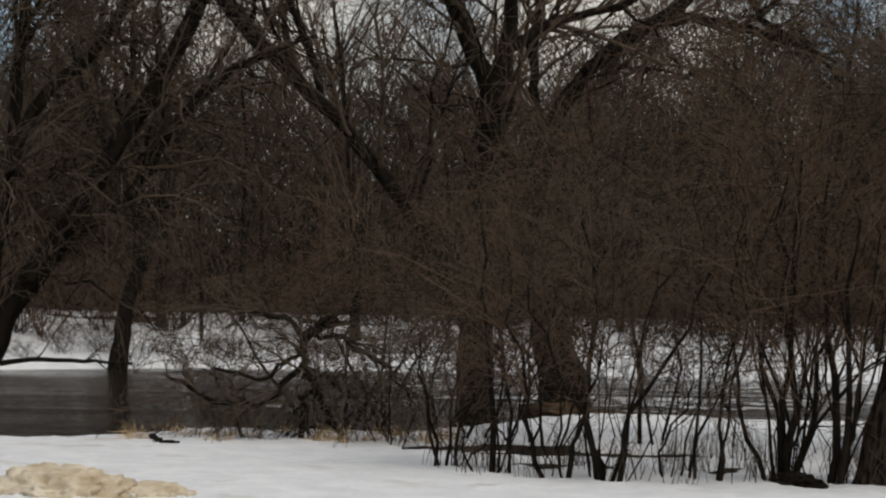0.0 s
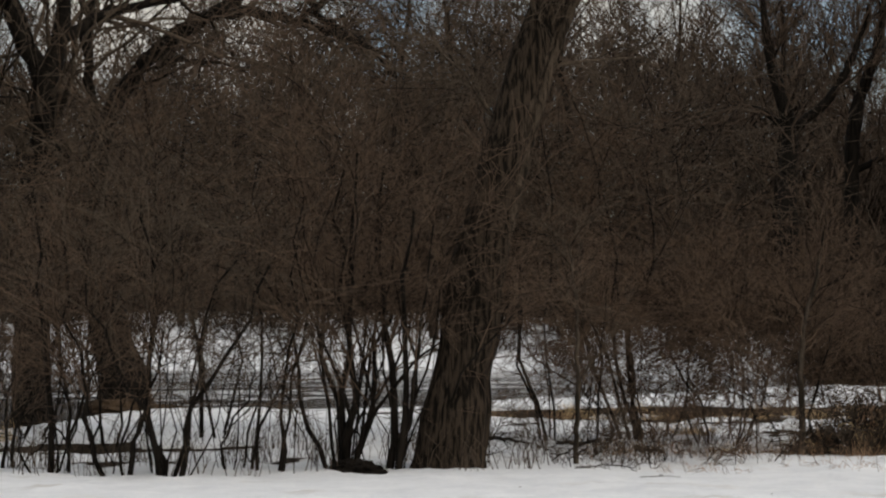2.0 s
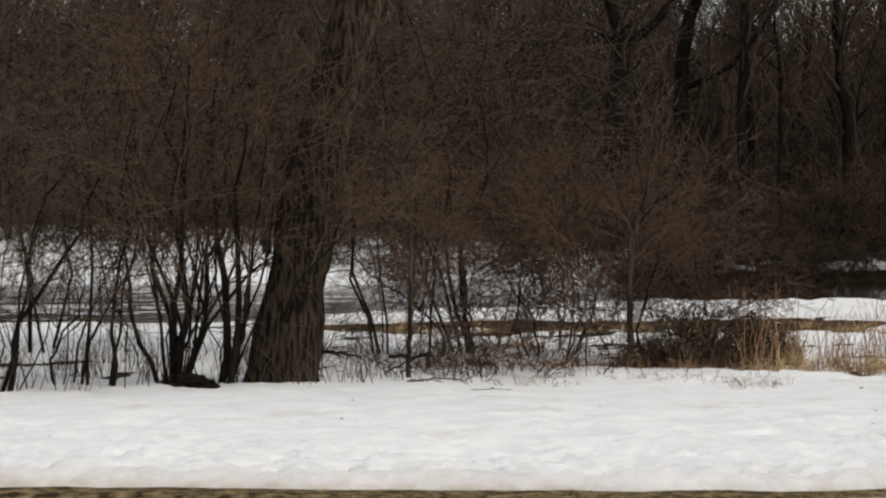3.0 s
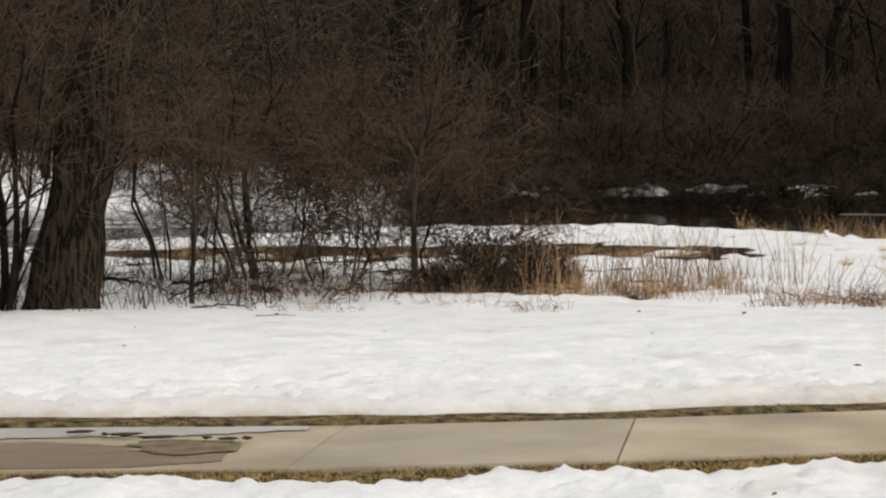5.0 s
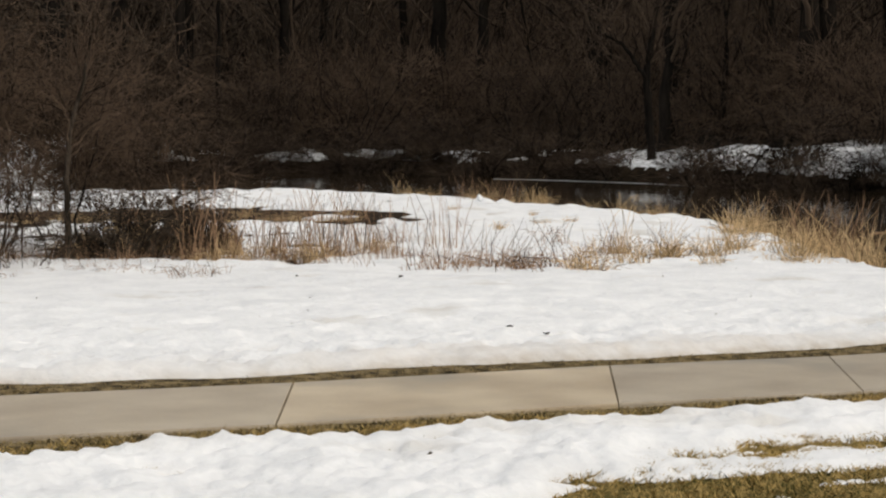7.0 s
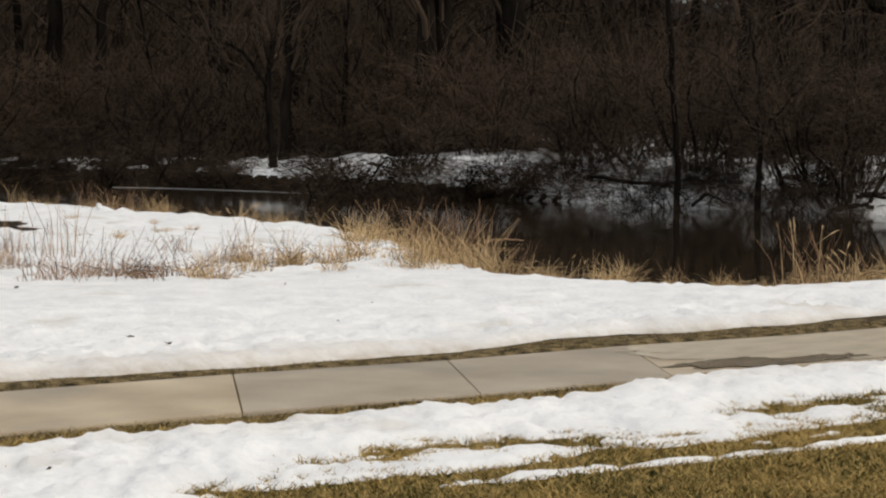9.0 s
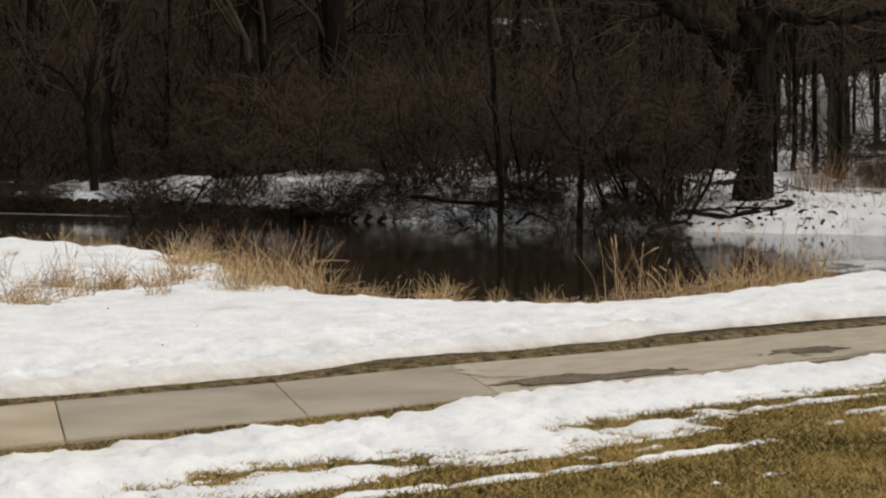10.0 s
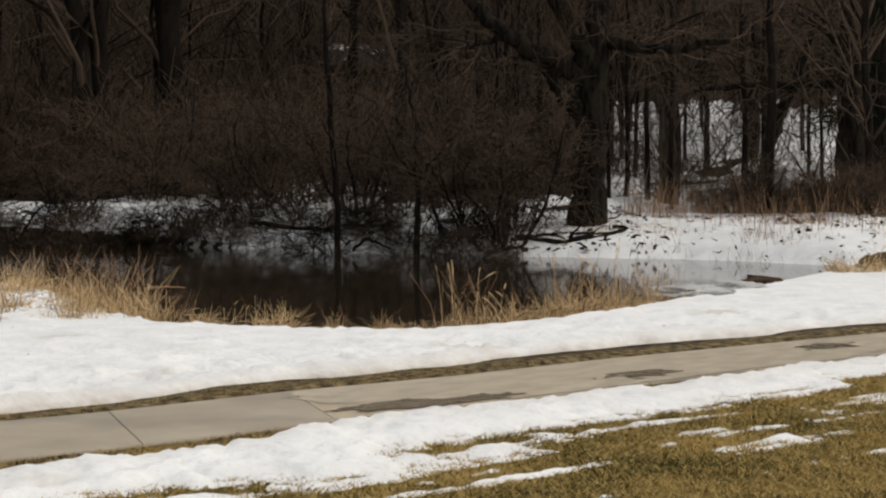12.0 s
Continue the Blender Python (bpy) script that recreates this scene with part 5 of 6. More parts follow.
for i in range(26):  # low dead growth at the foot of the bushes
    az, d = 19 + 9 * g.random(), 24.8 + 1.8 * g.random()
    put(kinds[3 + i % 2], d * math.sin(radians(az)), d * math.cos(radians(az)), g, 0.6 + 0.5 * g.random(), -0.07)
for i in range(26):  # weeds along the edge of the thicket and the ditch
    az, d = 17 + 18 * g.random(), 25.5 + 6 * g.random()
    put(kinds[3 + i % 2] if i % 3 else kinds[1], d * math.sin(radians(az)), d * math.cos(radians(az)), g, 0.6 + 0.6 * g.random(), -0.05)
for i in range(34):  # brown grass at the foot of the western shrubs
    az, d = -10 + 11 * g.random(), 30 + 3 * g.random()
    put(kinds[i % 2], d * math.sin(radians(az)), d * math.cos(radians(az)), g, 0.5 + 0.4 * g.random(), -0.05)
sprout = grass_clump(206, 0.8, 0.6, 13, TWIG_GREY, "thin bare shoots sticking out of the snow", 0.7, 0.0055, "shoot_clump")
for i in range(66):
    az, d = 20 * g.random(), 22 + 7 * g.random()
    put(sprout, d * math.sin(radians(az)), d * math.cos(radians(az)), g, 0.5 + 0.8 * g.random(), -0.08)
kinds.append(sprout)
for k in kinds + reeds:
    away(k)


# ---- single things on the snow and the shores ----
def rock(name, x, y, size, mat, label, category, seed, sink=0.2, up=0.0):
    """A rounded, uneven lump."""
    g = np.random.default_rng(seed)
    bm = bmesh.new()
    bmesh.ops.create_icosphere(bm, subdivisions=5 if size[0] > 0.45 else 3, radius=1)
    for v in bm.verts:
        k = 1 + 0.35 * noise.noise(v.co * 1.3 + Vector((seed, 0, 0))) + 0.2 * noise.noise(v.co * 4 + Vector((0, seed, 0))) + 0.13 * noise.noise(v.co * 10) + 0.07 * noise.noise(v.co * 23)
        v.co = Vector((v.co.x * size[0], v.co.y * size[1], v.co.z * size[2])) * k
    for f in bm.faces:
        f.smooth = True
    ob = part(name, bm, mat, None)
    ob.location = (x, y, stand(x, y, 0) + up + size[2] * (0.5 - sink))
    ob.rotation_euler = (0, 0, g.random() * 6)
    return tagged(ob, label, category)


def branch_on_ground(name, points, r, mat, label, seed, twigs=4):
    """A fallen branch that lies or arches over the ground, with side twigs."""
    g = np.random.default_rng(seed)
    x, y = points[0][:2]
    root = tagged(tree_root(name, x, y, points[0][2]), label, "branch")
    points = [(px, py, max(pz, stand(px, py, 0) + max(0.0, float(snow_depth(np.array([px]), np.array([py]))[0])) + 0.5 * r)) for px, py, pz in points]
    P, Rr = smooth_path(points, np.linspace(r, r * 0.45, len(points)), 12, r * 0.35, g)
    v, q = tubes(P, Rr, 7)
    mesh_object("bough", local(v, root), [q], mat, root)
    B1 = offspring(P, Rr, twigs, 5, g, 0.28 * float(np.linalg.norm(np.array(points[-1]) - np.array(points[0]))), 0.5, 0.8, 0.1, 0.3, 0.2, 0, 0.005)
    for i in range(len(B1[0])):
        v, q = tubes(B1[0][i:i + 1], B1[1][i:i + 1], 5)
        mesh_object("side_shoot", local(v, root), [q], mat, root)
    return root


def bramble(x, y, width, height, seed, label, canes=260, grass=150, straw=60):
    """A mound of arching dead canes, with grass hanging over its sides."""
    g = np.random.default_rng(seed)
    root = tagged(tree_root("bramble_mound", x, y, stand(x, y, 0.02)), label, "bramble")
    u = np.linspace(0, 1, 7)
    for name, n, mat, r, tall, reach in (("cane_tangle", canes, TWIG_GREY, 0.009, 1.0, 0.75), ("dead_grass", grass, STRAW_RED, 0.006, 0.8, 0.4), ("dry_grass", straw, STRAW, 0.005, 0.75, 0.35)):
        hub = g.normal(0, 0.3, (max(3, n // 40), 2)) * width * 0.62
        c = hub[g.integers(len(hub), size=n)] + g.normal(0, 0.09 * width, (n, 2))
        far = np.linalg.norm(c, axis=1) / (0.72 * width)
        top = height * tall * np.clip(1 - far ** 2, 0.12, 1) * (0.35 + 0.75 * g.random(n))
        b = g.random(n) * 6.28
        L = reach * width * (0.25 + 0.75 * g.random(n))
        P = np.zeros((n, 7, 3))
        P[:, :, 0] = c[:, :1] + (np.cos(b) * L)[:, None] * u
        P[:, :, 1] = c[:, 1:] + (np.sin(b) * L)[:, None] * u
        fall = 1.0 + 0.75 * g.random(n)
        P[:, :, 2] = top[:, None] * np.sin(np.pi * 0.5 * fall[:, None] * u[None] ** 0.8)
        P[:, 1:] += g.normal(0, 0.03, (n, 6, 3))
        P[:, :, 2] = np.maximum(P[:, :, 2], 0.01)
        v, q = tubes(P, (0.6 + 0.8 * g.random((n, 1))) * r * (1 - 0.6 * u)[None], 3)
        tagged(mesh_object(name, v, [q], mat, root), kind="stuff")
    return root


bramble(*(12.20, 23.55), 1.35, 0.95, 301, "mound of tangled dead brambles and grass in the snow", 330, 170, 100)
bramble(*(12.95, 23.20), 0.9, 0.8, 304, "tangle of dead canes with dry grass over it", 200, 160, 60)
bramble(*(11.60, 23.75), 0.9, 0.6, 302, "low tangle of dead brambles beside a bush", 170, 60, 10)
bramble(*(13.40, 22.95), 0.6, 0.75, 303, "tuft of dead grass at the bramble's edge", 60, 130, 90)
rock("earth_mound", *(0.82, 41.49), (1.5, 1.0, 0.28), LITTER, "low brown mound of wet earth round a trunk", "earth", 21, -0.9)
rock("earth_mound", *(3.30, 45.28), (1.6, 1.0, 0.28), LITTER, "low brown mound of wet earth round a trunk", "earth", 22, -0.9)
rock("rotten_stump", *(4.38, 21.98), (0.62, 0.28, 0.15), BARK_DARK, "black rotten stump among shrub stems in snow", "stump", 5, 0.05)
rock("snow_lump", *(-3.55, 16.9), (1.0, 0.7, 0.26), SNOW_DIRTY, "heap of sandy brown ploughed snow", "snow lump", 8, 0.3)
rock("snow_lump", *(-2.75, 17.1), (0.5, 0.4, 0.16), SNOW_DIRTY, "low heap of sandy brown ploughed snow", "snow lump", 9, 0.3)
rock("ice_block", *(39.04, 72.11), (0.75, 0.5, 0.42), SNOW, "lump of white snow on the far bank", "snow lump", 12, -0.1)
rock("ice_slab", *(25.6, 10.2), (0.7, 0.5, 0.14), ICE, "tilted slab of grey ice at the pond's edge", "ice", 14, 0.1, 0.12)
rock("ice_slab", *(27.6, 10.5), (0.8, 0.5, 0.16), ICE, "tilted slab of grey ice at the pond's edge", "ice", 18, 0.1, 0.12)
rock("rock", *(29.6, 10.75), (0.24, 0.2, 0.12), LITTER, "dark wet stone at the pond's edge", "rock", 19, 0.1, 0.12)
rock("rock", *(31.0, 10.9), (0.42, 0.3, 0.15), LITTER, "dark wet stone at the pond's edge", "rock", 20, 0.1, 0.12)
rock("rock", *(40.43, 11.38), (0.6, 0.5, 0.28), LITTER, "brown earthy boulder beside the bank", "rock", 15, 0.1)
rock("rock", *(45.43, 16.99), (0.16, 0.14, 0.14), BARK_DARK, "small dark stone at the waterline", "rock", 16, 0.0)
rock("float", *(28.68, 35.96), (0.075, 0.075, 0.09), SNOW, "small round white float caught in dry grass", "float", 17, -1.2)
for t, (x, y) in enumerate([(8.75, 10.59), (8.61, 10.00), (8.65, 8.85), (11.68, 16.06)]):
    bm = bmesh.new()
    ring = [bm.verts.new((0.038 * math.cos(a) * (1 + 0.2 * math.sin(3 * a)), 0.028 * math.sin(a), 0.008 * math.sin(2 * a))) for a in np.linspace(0, 6.28, 13)[:-1]]
    hub = bm.verts.new((0, 0, -0.008))
    for i in range(12):
        bm.faces.new((ring[i], ring[(i + 1) % 12], hub))
    bmesh.ops.solidify(bm, geom=list(bm.faces), thickness=0.004)
    ob = part("leaf", bm, BARK, None)
    ob.location = (x, y, stand(x, y, 0) + float(snow_depth(np.array([x]), np.array([y]))[0]) + 0.012)
    ob.rotation_euler = (0.25, 0.2, t * 1.3)
    tagged(ob, "curled dead brown leaf lying on the snow", "leaf", "leaves on the snow")

branch_on_ground("fallen_branch", [(7.45, 23.34, 0.02), (7.74, 23.25, 0.00), (8.03, 23.15, 0.03)], 0.03, BARK_DARK, "broken dark branch propped on a sapling", 311, 2)
branch_on_ground("fallen_branch", [(8.02, 23.25, 0.06), (7.60, 23.19, -0.07), (7.29, 23.08, -0.22)], 0.022, BARK_DARK, "thin dark stick leaning in the snow", 312, 2)
branch_on_ground("fallen_branch", [(6.59, 24.12, 0.06), (6.88, 24.04, 0.04), (7.24, 23.93, -0.02)], 0.035, BARK_DARK, "dark fallen branch lying on the snow", 313, 5)
branch_on_ground("fallen_log", [(8.63, 23.46, -0.10), (8.81, 23.40, -0.13), (9.01, 23.32, -0.15)], 0.05, BARK, "short brown log lying on the snow", 314, 1)
branch_on_ground("fallen_branch", [(6.90, 20.89, -0.18), (7.34, 20.95, -0.10), (7.69, 20.93, -0.16)], 0.012, BARK, "thin bent twig lying on the snow", 315, 4)
branch_on_ground("fallen_branch", [(7.13, 19.22, -0.24), (7.34, 19.14, -0.21), (7.64, 19.24, -0.18)], 0.008, BARK, "thin twig lying on the snow", 316, 4)
branch_on_ground("driftwood", [(-4.79, 29.61, -0.15), (-4.56, 29.15, -0.23), (-4.23, 28.99, -0.25)], 0.05, BARK_DARK, "dark piece of driftwood on the snow", 317, 1)
branch_on_ground("fallen_branch", [(42.60, 27.12, -0.22), (42.77, 26.85, 0.14), (42.96, 26.54, 0.04), (43.17, 26.21, -0.19)], 0.055, BARK_DARK, "dark arched branch lying at the waterline", 318, 4)
branch_on_ground("fallen_branch", [(44.59, 32.20, 0.48), (44.94, 29.93, 0.28), (45.69, 28.79, 0.45), (46.32, 27.76, 0.38)], 0.07, BARK_DARK, "long fallen bough on the far bank's snow", 319, 6)
branch_on_ground("fallen_branch", [(46.28, 23.70, 0.13), (45.90, 22.23, -0.16), (46.97, 21.12, 0.18), (47.59, 20.96, 0.34)], 0.1, BARK_DARK, "dark fallen bough below the oak", 320, 7)
branch_on_ground("driftwood", [(26.39, 21.44, -0.34), (26.60, 21.18, -0.30), (26.85, 20.86, -0.31)], 0.024, STRAW_RED, "pale stick floating near the reeds", 321, 1)
branch_on_ground("fallen_branch", [(-20.68, 81.41, 0.08), (-18.73, 81.89, 0.15), (-16.24, 82.42, 0.13), (-14.63, 83.73, -0.00)], 0.14, BARK_DARK, "dark drift log along the far waterline", 322, 7)
big_tree([([(-1.69, 30.95, -0.44), (-1.86, 30.94, 0.15), (-2.15, 30.93, 0.58), (-2.38, 30.91, 1.05), (-2.43, 30.90, 1.51), (-2.22, 30.92, 1.69), (-1.93, 30.94, 1.83)], (0.06, 0.065, 0.07, 0.085, 0.1, 0.1, 0.08)),
          ([(-2.36, 30.91, 1.10), (-2.63, 30.89, 0.88), (-2.86, 30.87, 0.51), (-3.27, 30.83, 0.23), (-3.56, 30.79, 0.35), (-3.89, 30.75, 0.44), (-4.17, 30.72, 0.59), (-4.46, 30.68, 0.61), (-4.77, 30.63, 0.80)], (0.06, 0.055, 0.05, 0.045, 0.04, 0.04, 0.035, 0.03, 0.012)),
          ([(-2.37, 30.91, 1.49), (-1.71, 30.55, 1.60), (-1.49, 30.56, 1.39), (-1.26, 30.57, 1.30), (-0.94, 30.59, 0.99), (-0.73, 30.59, 0.82), (-0.50, 30.60, 0.45), (-0.40, 30.60, 0.07)], (0.05, 0.045, 0.042, 0.04, 0.035, 0.03, 0.025, 0.015)),
          ([(-2.39, 30.91, 1.49), (-2.57, 30.89, 1.76), (-2.79, 31.08, 1.90), (-3.25, 31.23, 1.91), (-3.68, 31.38, 2.02), (-4.23, 31.52, 1.98), (-4.65, 31.66, 2.10)], (0.05, 0.045, 0.04, 0.035, 0.03, 0.025, 0.012)),
          ([(-2.31, 30.91, 0.91), (-2.02, 30.93, 0.89), (-1.79, 30.95, 0.62), (-1.37, 30.97, 0.37), (-1.22, 30.98, -0.06)], (0.05, 0.045, 0.04, 0.03, 0.015)),
          ([(-2.42, 30.91, 1.25), (-2.75, 30.88, 1.10), (-3.04, 30.85, 0.78), (-3.43, 30.81, 0.81), (-3.83, 30.76, 0.97), (-4.20, 30.71, 0.88)], (0.045, 0.04, 0.036, 0.03, 0.025, 0.012)),
          ([(-2.28, 30.92, 0.79), (-2.35, 30.91, 0.22), (-2.44, 30.90, -0.38)], (0.05, 0.04, 0.05))],
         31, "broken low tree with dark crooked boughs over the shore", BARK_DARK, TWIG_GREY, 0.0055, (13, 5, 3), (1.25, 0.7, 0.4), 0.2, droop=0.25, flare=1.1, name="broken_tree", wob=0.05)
for (x, y), h, r, n in [((-3.07, 31.35), 2.3, 1.5, 12), ((-1.85, 30.94), 2.6, 1.5, 13), ((-0.86, 30.49), 3.0, 1.6, 13), ((-3.87, 31.77), 1.5, 1.1, 9)]:
    thicket(x, y, int(h * 100), "low dark tangle of bare stems at the water's edge", h, r, n * 2 // 3, (6, 4, 3), 0.016, TWIG_GREY, BARK_DARK, 0.0045, 0.15, (0, 0), 0.6, open_below=0.08, bow=-0.1)


branch_on_ground("fallen_branch", [(45.99, 23.83, -0.03), (46.29, 23.24, 0.17), (46.69, 22.65, 0.07)], 0.08, BARK_DARK, "dark fallen bough below the oak", 331, 6)
branch_on_ground("fallen_branch", [(45.50, 23.03, -0.23), (45.21, 23.60, -0.13), (44.91, 24.18, -0.33)], 0.07, BARK_DARK, "dark fallen bough at the waterline", 332, 6)
branch_on_ground("fallen_branch", [(48.00, 21.50, 0.42), (48.00, 21.26, 0.32), (48.00, 21.01, 0.06)], 0.07, BARK_DARK, "dark broken stub on the snowy bank", 333, 4)
branch_on_ground("fallen_branch", [(46.94, 22.37, 0.04), (47.04, 21.69, -0.02), (47.34, 21.02, 0.01)], 0.06, BARK_DARK, "dark fallen bough below the oak", 334, 5)


def puddle(s0, s1, off, half, seed, mat, label, category="puddle", thin=0.5, up=0.004):
    """A thin film on the slabs with a ragged outline, between two points of the way along the path."""
    seg = np.concatenate([[0], np.cumsum(np.linalg.norm(np.diff(PATH, axis=0), axis=1))])
    ss, oo = np.meshgrid(np.arange(s0, s1, 0.05), np.arange(-HALF + 0.03, HALF - 0.03, 0.03), indexing="ij")
    c = np.stack([np.interp(ss, seg, PATH[:, 0]), np.interp(ss, seg, PATH[:, 1])], -1)
    e = np.stack([np.interp(ss + 0.3, seg, PATH[:, 0]), np.interp(ss + 0.3, seg, PATH[:, 1])], -1) - c
    e /= np.linalg.norm(e, axis=-1, keepdims=True)
    p = c + np.stack([-e[..., 1], e[..., 0]], -1) * oo[..., None]
    body = 1 - ((ss - (s0 + s1) / 2) / ((s1 - s0) / 2)) ** 2 - ((oo - off) / half) ** 2
    film = 0.75 * body + 1.5 * (fbm(ss * 1.6, oo * 5, seed, 5) - thin) + 0.5 * (fbm(ss * 7, oo * 12, seed + 9, 3) - 0.5) > 0
    keep = film[:-1, :-1] & film[1:, :-1] & film[:-1, 1:] & film[1:, 1:]
    n = ss.shape[1]
    i = (np.arange(ss.shape[0] - 1) * n)[:, None] + np.arange(n - 1)[None]
    q = np.stack([i, i + n, i + n + 1, i + 1], -1)[keep]
    used, inv = np.unique(q, return_inverse=True)
    v = np.concatenate([p, np.full((*ss.shape, 1), up)], -1).reshape(-1, 3)[used]
    tagged(mesh_object("puddle" if category == "puddle" else "silt_patch", v, [inv.reshape(-1, 4)[:, ::-1]], mat), label, category)


S1 = ALONG
SLUSH = material("slushy_meltwater", (0.46, 0.445, 0.42), (0.58, 0.57, 0.55), scale=2, bump=0.25, fine=20, rough=0.3, spec=0.5)
MOSS = material("dark_grime", (0.13, 0.1, 0.06), (0.27, 0.215, 0.145), scale=9, bump=0.2, fine=50, rough=0.4)
WET = material("wet_concrete_film", (0.25, 0.207, 0.152), (0.37, 0.312, 0.24), scale=4, bump=0.05, fine=30, rough=0.06, spec=0.6)
DAMP = material("wet_silt", (0.225, 0.172, 0.115), (0.3, 0.235, 0.165), scale=3, stretch=(1, 2.5, 1), bump=0.1, fine=30, rough=0.3, spec=0.6)
MELT = "shallow slushy meltwater lying on the concrete path"
SILT = "wet brown silt drying on the concrete path"
puddle(S1 - 8.0, S1 - 1.9, 0.55, 0.3, 1, SLUSH, MELT, thin=0.4, up=0.008)
puddle(S1 - 8.0, S1 - 2.3, -0.3, 0.5, 4, DAMP, SILT, "silt", 0.3)
puddle(S1 - 2.9, S1 - 2.2, -0.1, 0.3, 6, MOSS, "dark wet grime staining the concrete path", "grime", 0.5, 0.012)
FILM = "thin film of meltwater on the concrete path"
DRYING = material("drying_concrete", (0.37, 0.31, 0.225), (0.56, 0.485, 0.37), scale=2.5, stretch=(1, 2, 1), bump=0.06, fine=40, rough=0.38, spec=0.6)
puddle(S1 + 5.6, S1 + 14.0, 0.1, 0.9, 7, DRYING, "damp silty film drying on the concrete path", "silt", 0.32)
puddle(S1 + 5.2, S1 + 7.2, -0.5, 0.34, 2, WET, FILM, thin=0.74, up=0.008)
puddle(S1 + 7.9, S1 + 9.7, -0.35, 0.3, 5, WET, FILM, thin=0.76, up=0.008)
puddle(S1 + 11.7, S1 + 13.2, 0.1, 0.32, 8, WET, FILM, thin=0.76, up=0.008)
for k, ((x, y), w) in enumerate([((2.72, 10.35), 0.15), ((2.83, 10.19), 0.04), ((2.94, 10.13), 0.19), ((3.08, 9.93), 0.21), ((3.32, 9.78), 0.06), ((3.41, 9.68), 0.11), ((3.52, 9.65), 0.06)]):
    rock("wet_debris", x, y, (0.5 * w, 0.022, 0.009), LITTER, "dark clot of wet leaf debris in the slush", "debris", 400 + k, -0.1, 0.072).rotation_euler = (0, 0, -0.3)


def barn(x, y, yaw):
    """A red timber house up the slope, half hidden by the trees."""
    root = tagged(tree_root("house", x, y, stand(x, y, 2.7)), "red timber house with a snowy roof behind trees", "house")
    root.rotation_euler = (0, 0, yaw)
    red = material("red_boards", (0.07, 0.018, 0.014), (0.13, 0.036, 0.028), stretch=(8, 8, 0.3), scale=3, bump=0.4, fine=30)
    roofing = material("snow_patched_roof", (0.03, 0.03, 0.032), (0.08, 0.08, 0.085), scale=2, bump=0.3, fine=20, spots=((0.75, 0.76, 0.78), 0.9, 0.55))
    w, d, h, top = 2.3, 2.4, 2.6, 3.8
    bm = bmesh.new()
    bmesh.ops.create_cube(bm, size=1, matrix=Matrix.Translation((0, 0, h / 2 - 2)) @ Matrix.Diagonal((2 * w, 2 * d, h + 4, 1)))
    part("wall", bm, red, root)
    for sy in (-1, 1):
        bm = bmesh.new()
        a = [(-w - 0.4, sy * (d + 0.5), h - 0.3), (w + 0.4, sy * (d + 0.5), h - 0.3), (w + 0.4, 0, top), (-w - 0.4, 0, top)]
        lo = [bm.verts.new(p) for p in a]
        hi = [bm.verts.new((p[0], p[1], p[2] + 0.25)) for p in a]
        bm.faces.new(lo), bm.faces.new(hi)
        for i in range(4):
            bm.faces.new((lo[i], lo[(i + 1) % 4], hi[(i + 1) % 4], hi[i]))
        bmesh.ops.recalc_face_normals(bm, faces=bm.faces)
        part("roof", bm, roofing, root, "dark roof slope with snow patches")
    for sx in (-1, 1):
        bm = bmesh.new()
        lo = [bm.verts.new((sx * w, y0, z0)) for y0, z0 in ((-d, h), (d, h), (0, top - 0.05))]
        hi = [bm.verts.new((sx * (w - 0.1), y0, z0)) for y0, z0 in ((-d, h), (d, h), (0, top - 0.05))]
        bm.faces.new(lo), bm.faces.new(hi)
        for i in range(3):
            bm.faces.new((lo[i], lo[(i + 1) % 3], hi[(i + 1) % 3], hi[i]))
        bmesh.ops.recalc_face_normals(bm, faces=bm.faces)
        part("gable", bm, red, root)


barn(*(96.55, 60.61), radians(-50))


def tree_guard(x, y):
    """A pale plastic tube round a sapling."""
    root = tagged(tree_root("tree_guard", x, y, stand(x, y, 0.02)), "pale translucent plastic guard round a sapling", "tree guard")
    u = np.linspace(0, 1, 8)
    P = np.stack([0.05 * u, 0 * u, 1.2 * u], 1)[None]
    v, q = tubes(P, (0.15 + 0.07 * np.sin(3 * u))[None], 14)
    mesh_object("tube", v, [q], material("milky_plastic", (0.16, 0.16, 0.15), (0.6, 0.6, 0.57), scale=4, bump=0, fine=20, rough=0.4), root)
    v, q = tubes(np.stack([0.1 * u, 0.05 * u, 3.2 * u], 1)[None], (0.03 * (1 - 0.7 * u))[None], 6)
    mesh_object("sapling", v, [q], BARK, root)


tree_guard(*(54.72, 15.96))


def ice_shelf():
    """A pale rim of ice along the foot of the far bank."""
    az = np.linspace(39, 46, 60)
    f = np.interp(az, SHORE_FAR[:, 0], SHORE_FAR[:, 1])
    d0 = np.interp(az, [29, 36, 41, 46], [77, 74, 70, 63.5]) + 0.4 * (fbm(az, az * 0, 71) - 0.5)
    wide = 0.2 * np.sin(np.pi * np.linspace(0.03, 0.97, 60)) ** 0.4
    rows = []
    for r, z in ((d0, -0.02), (d0, 0.015), (d0 + wide, 0.015), (d0 + wide, -0.02)):
        rows.append(np.stack([r * np.sin(np.radians(az)), r * np.cos(np.radians(az)), np.full(60, WATER + z)], 1))
    v = np.stack(rows, 1).reshape(-1, 3)
    i = (np.arange(59) * 4)[:, None] + np.arange(3)[None]
    tagged(mesh_object("floating_ice", v, [np.stack([i, i + 4, i + 5, i + 1], -1).reshape(-1, 4)], ICE, smooth=False), "thin pale rim of ice lying on the dark water", "ice")


ice_shelf()


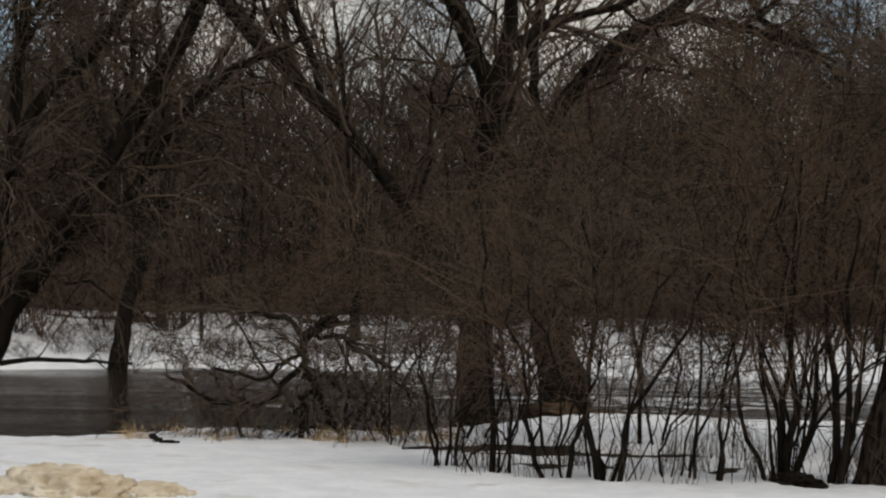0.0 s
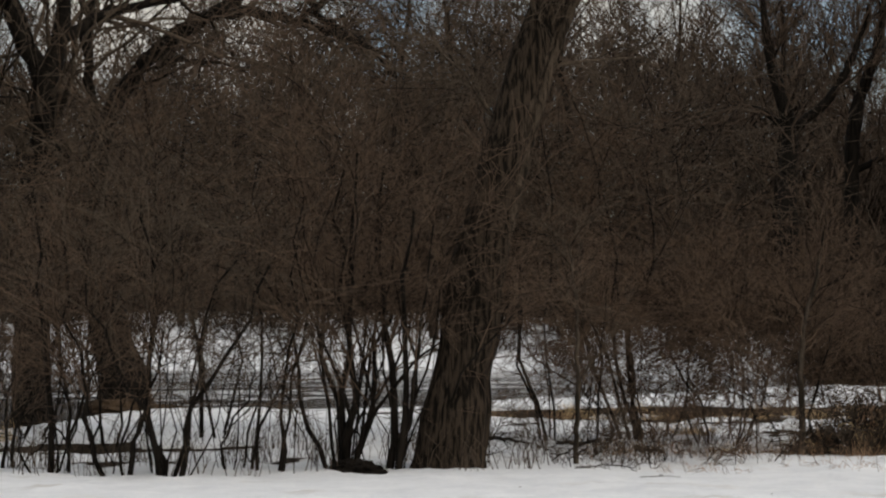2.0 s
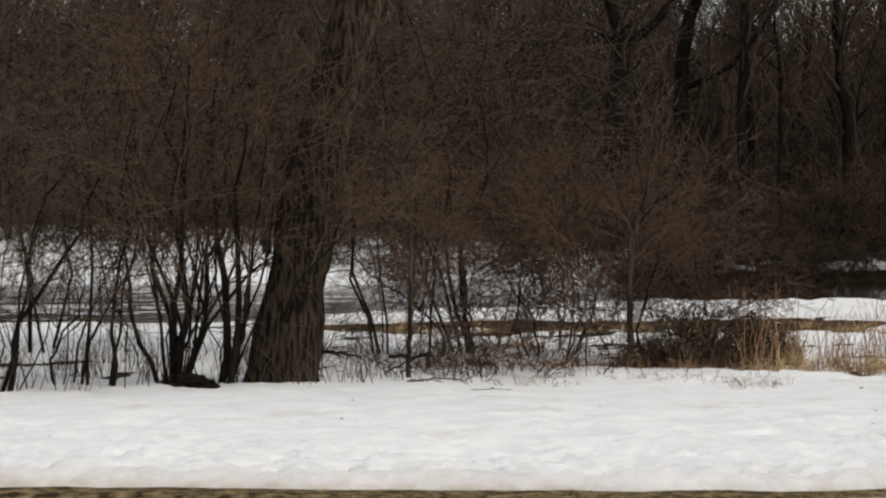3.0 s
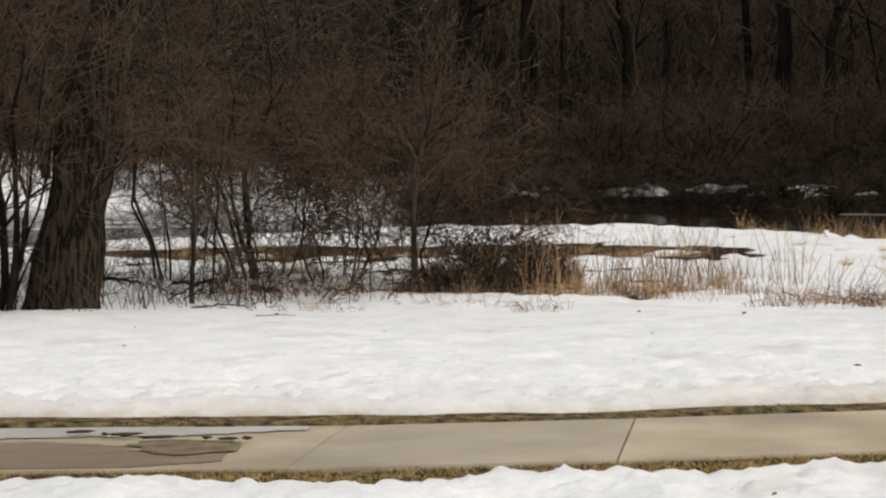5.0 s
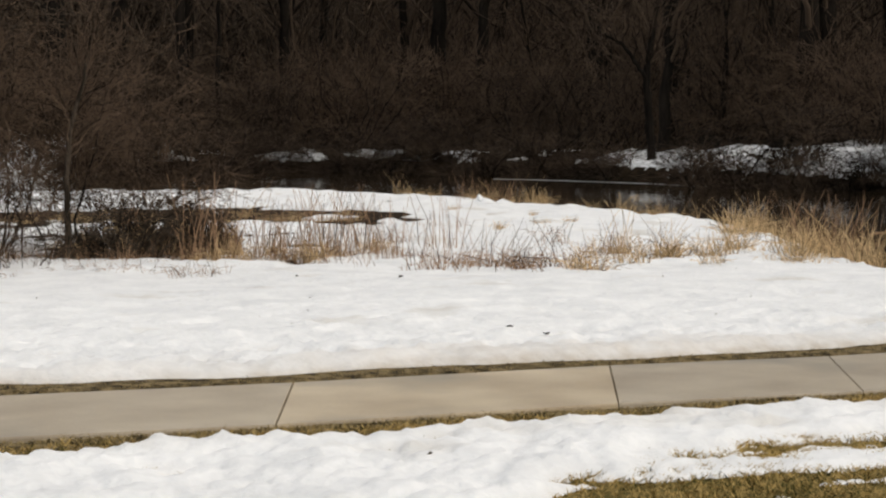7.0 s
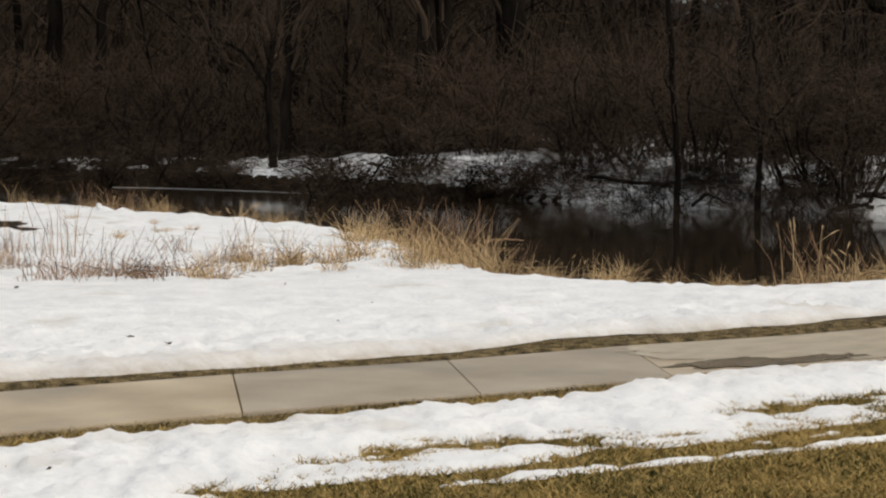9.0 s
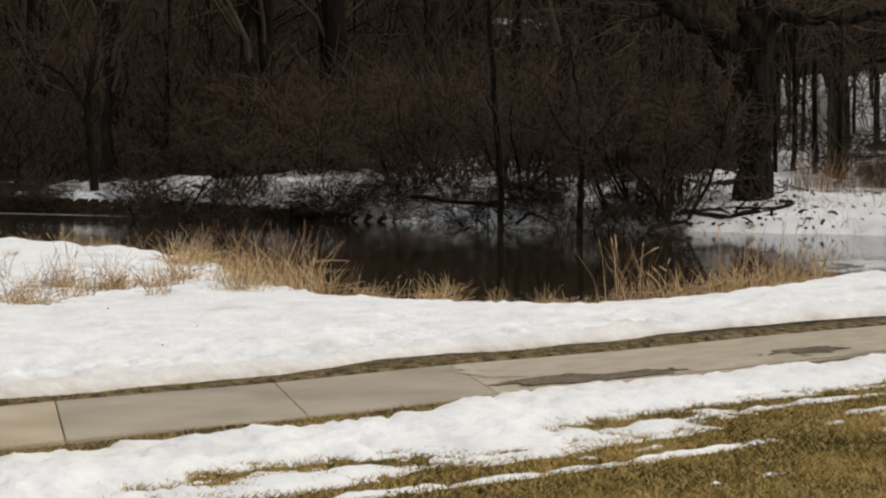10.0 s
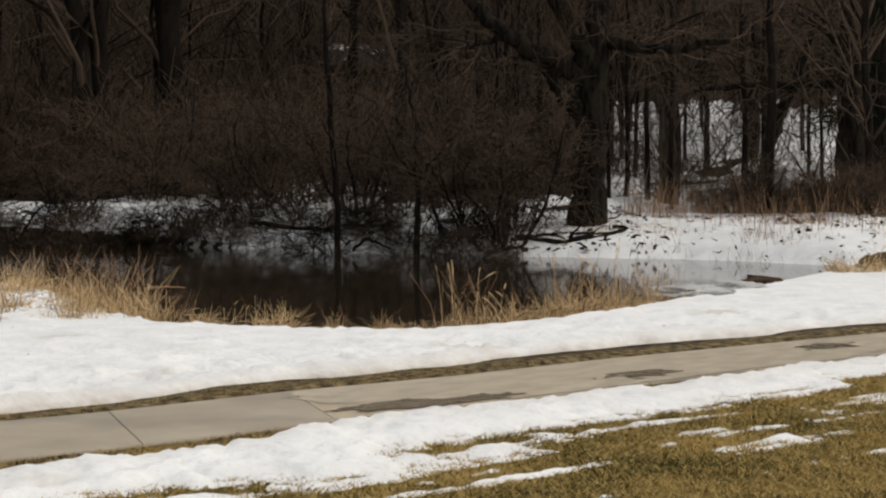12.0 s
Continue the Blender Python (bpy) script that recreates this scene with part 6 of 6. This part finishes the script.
def bark_flecks():
    """Bits of bark and twig scattered on the old snow."""
    g = np.random.default_rng(91)
    n = 64
    az, r = 2 + 74 * g.random(n), 7.6 + 14 * g.random(n) ** 1.3
    x, y = r * np.sin(np.radians(az)), r * np.cos(np.radians(az))
    t = snow_depth(x, y)
    ok = t > 0.03
    x, y, z = x[ok], y[ok], (ground_height(x, y) + t)[ok]
    n = len(x)
    a, L = g.random(n) * 6.28, 0.008 + 0.02 * g.random(n) ** 3
    P = np.stack([np.stack([x - np.cos(a) * L, y - np.sin(a) * L, z + 0.004], 1), np.stack([x, y, z + 0.008], 1), np.stack([x + np.cos(a) * L, y + np.sin(a) * L, z + 0.004], 1)], 1)
    v, q = tubes(P, np.stack([L * 0.12, L * 0.3, L * 0.1], 1), 4)
    tagged(mesh_object("bark_litter", v, [q], BARK), "dark flecks of bark scattered on the snow", "litter", kind="stuff")


bark_flecks()


def bank_litter():
    """Broken twigs and clods lying about the snowy bank, thickest round the oak."""
    g = np.random.default_rng(92)
    n = 420
    az = np.where(g.random(n) < 0.55, 62.5 + 4.5 * g.random(n), 63 + 13 * g.random(n))
    d = np.interp(az, SHORE_FAR[:, 0], SHORE_FAR[:, 1]) + 0.2 + 9 * g.random(n) ** 1.3
    x, y = d * np.sin(np.radians(az)), d * np.cos(np.radians(az))
    z = ground_height(x, y) + np.maximum(snow_depth(x, y), 0)
    a, L = g.random(n) * 6.28, 0.06 + 0.4 * g.random(n) ** 3
    r = 0.012 + 0.05 * g.random(n) ** 4
    end = np.stack([x + np.cos(a) * L, y + np.sin(a) * L, z + L * (0.5 * g.random(n) - 0.05)], 1)
    foot = np.stack([x, y, z], 1)
    P = np.stack([foot, 0.5 * (foot + end) + g.normal(0, 0.04, (n, 3)), end], 1)
    v, q = tubes(P, np.stack([r, 1.2 * r, 0.5 * r], 1), 4)
    tagged(mesh_object("twig_litter", v, [q], BARK_DARK), "dark broken twigs and clods on the snowy bank", "litter", kind="stuff")


bank_litter()

# ---- short matted turf on the lawn ----
TURF = material("matted_lawn_blades", (0.056, 0.054, 0.015), (0.46, 0.325, 0.128), scale=1.1, bump=0, fine=9, island=0.55)


DEAD_TURF = material("dead_verge_blades", (0.038, 0.03, 0.014), (0.33, 0.25, 0.125), scale=1.6, bump=0, fine=9, island=0.55)


def lawn_blades():
    g = np.random.default_rng(77)
    n = 420000
    az, r = 12 + 68 * g.random(n) ** 0.8, 7.2 + 9 * g.random(n) ** 0.9
    x, y = r * np.sin(np.radians(az)), r * np.cos(np.radians(az))
    dp, _ = path_offset(x, y)
    keep = (np.abs(dp) > HALF + 0.03) & (dp < HALF + 0.95) & (snow_depth(x, y) < 0.025) & ((np.abs(dp) > HALF + 0.12) | (g.random(n) < 0.6))
    x, y = x[keep][:150000], y[keep][:150000]
    n = len(x)
    z = ground_height(x, y) - 0.004
    tall = (0.012 + 0.026 * g.random(n)) * (0.5 + 1.1 * fbm(x * 2.5, y * 2.5, 41)) * np.where(path_offset(x, y)[0] > -HALF - 0.2, 0.4, 1.0)
    a, lean = g.random(n) * 6.28, tall * (0.5 + 1.8 * g.random(n))
    w = 0.0035 + 0.003 * g.random(n)
    c, s = np.cos(a), np.sin(a)
    b = g.random(n) * 6.28
    v = np.stack([np.stack([x - c * w, y - s * w, z], 1), np.stack([x + c * w, y + s * w, z], 1), np.stack([x + np.cos(b) * lean, y + np.sin(b) * lean, z + tall], 1)], 1)
    edge = path_offset(x, y)[0] > -HALF - 0.32
    for name, pick, mat, label in (("lawn_grass", ~edge, TURF, "short matted green and straw-coloured lawn grass"), ("verge_grass", edge, DEAD_TURF, "dead brown turf along the edges of the path")):
        w = v[pick].reshape(-1, 3)
        tagged(mesh_object(name, w, [np.arange(len(w)).reshape(-1, 3)], mat, smooth=False), label, "grass", kind="stuff")


lawn_blades()
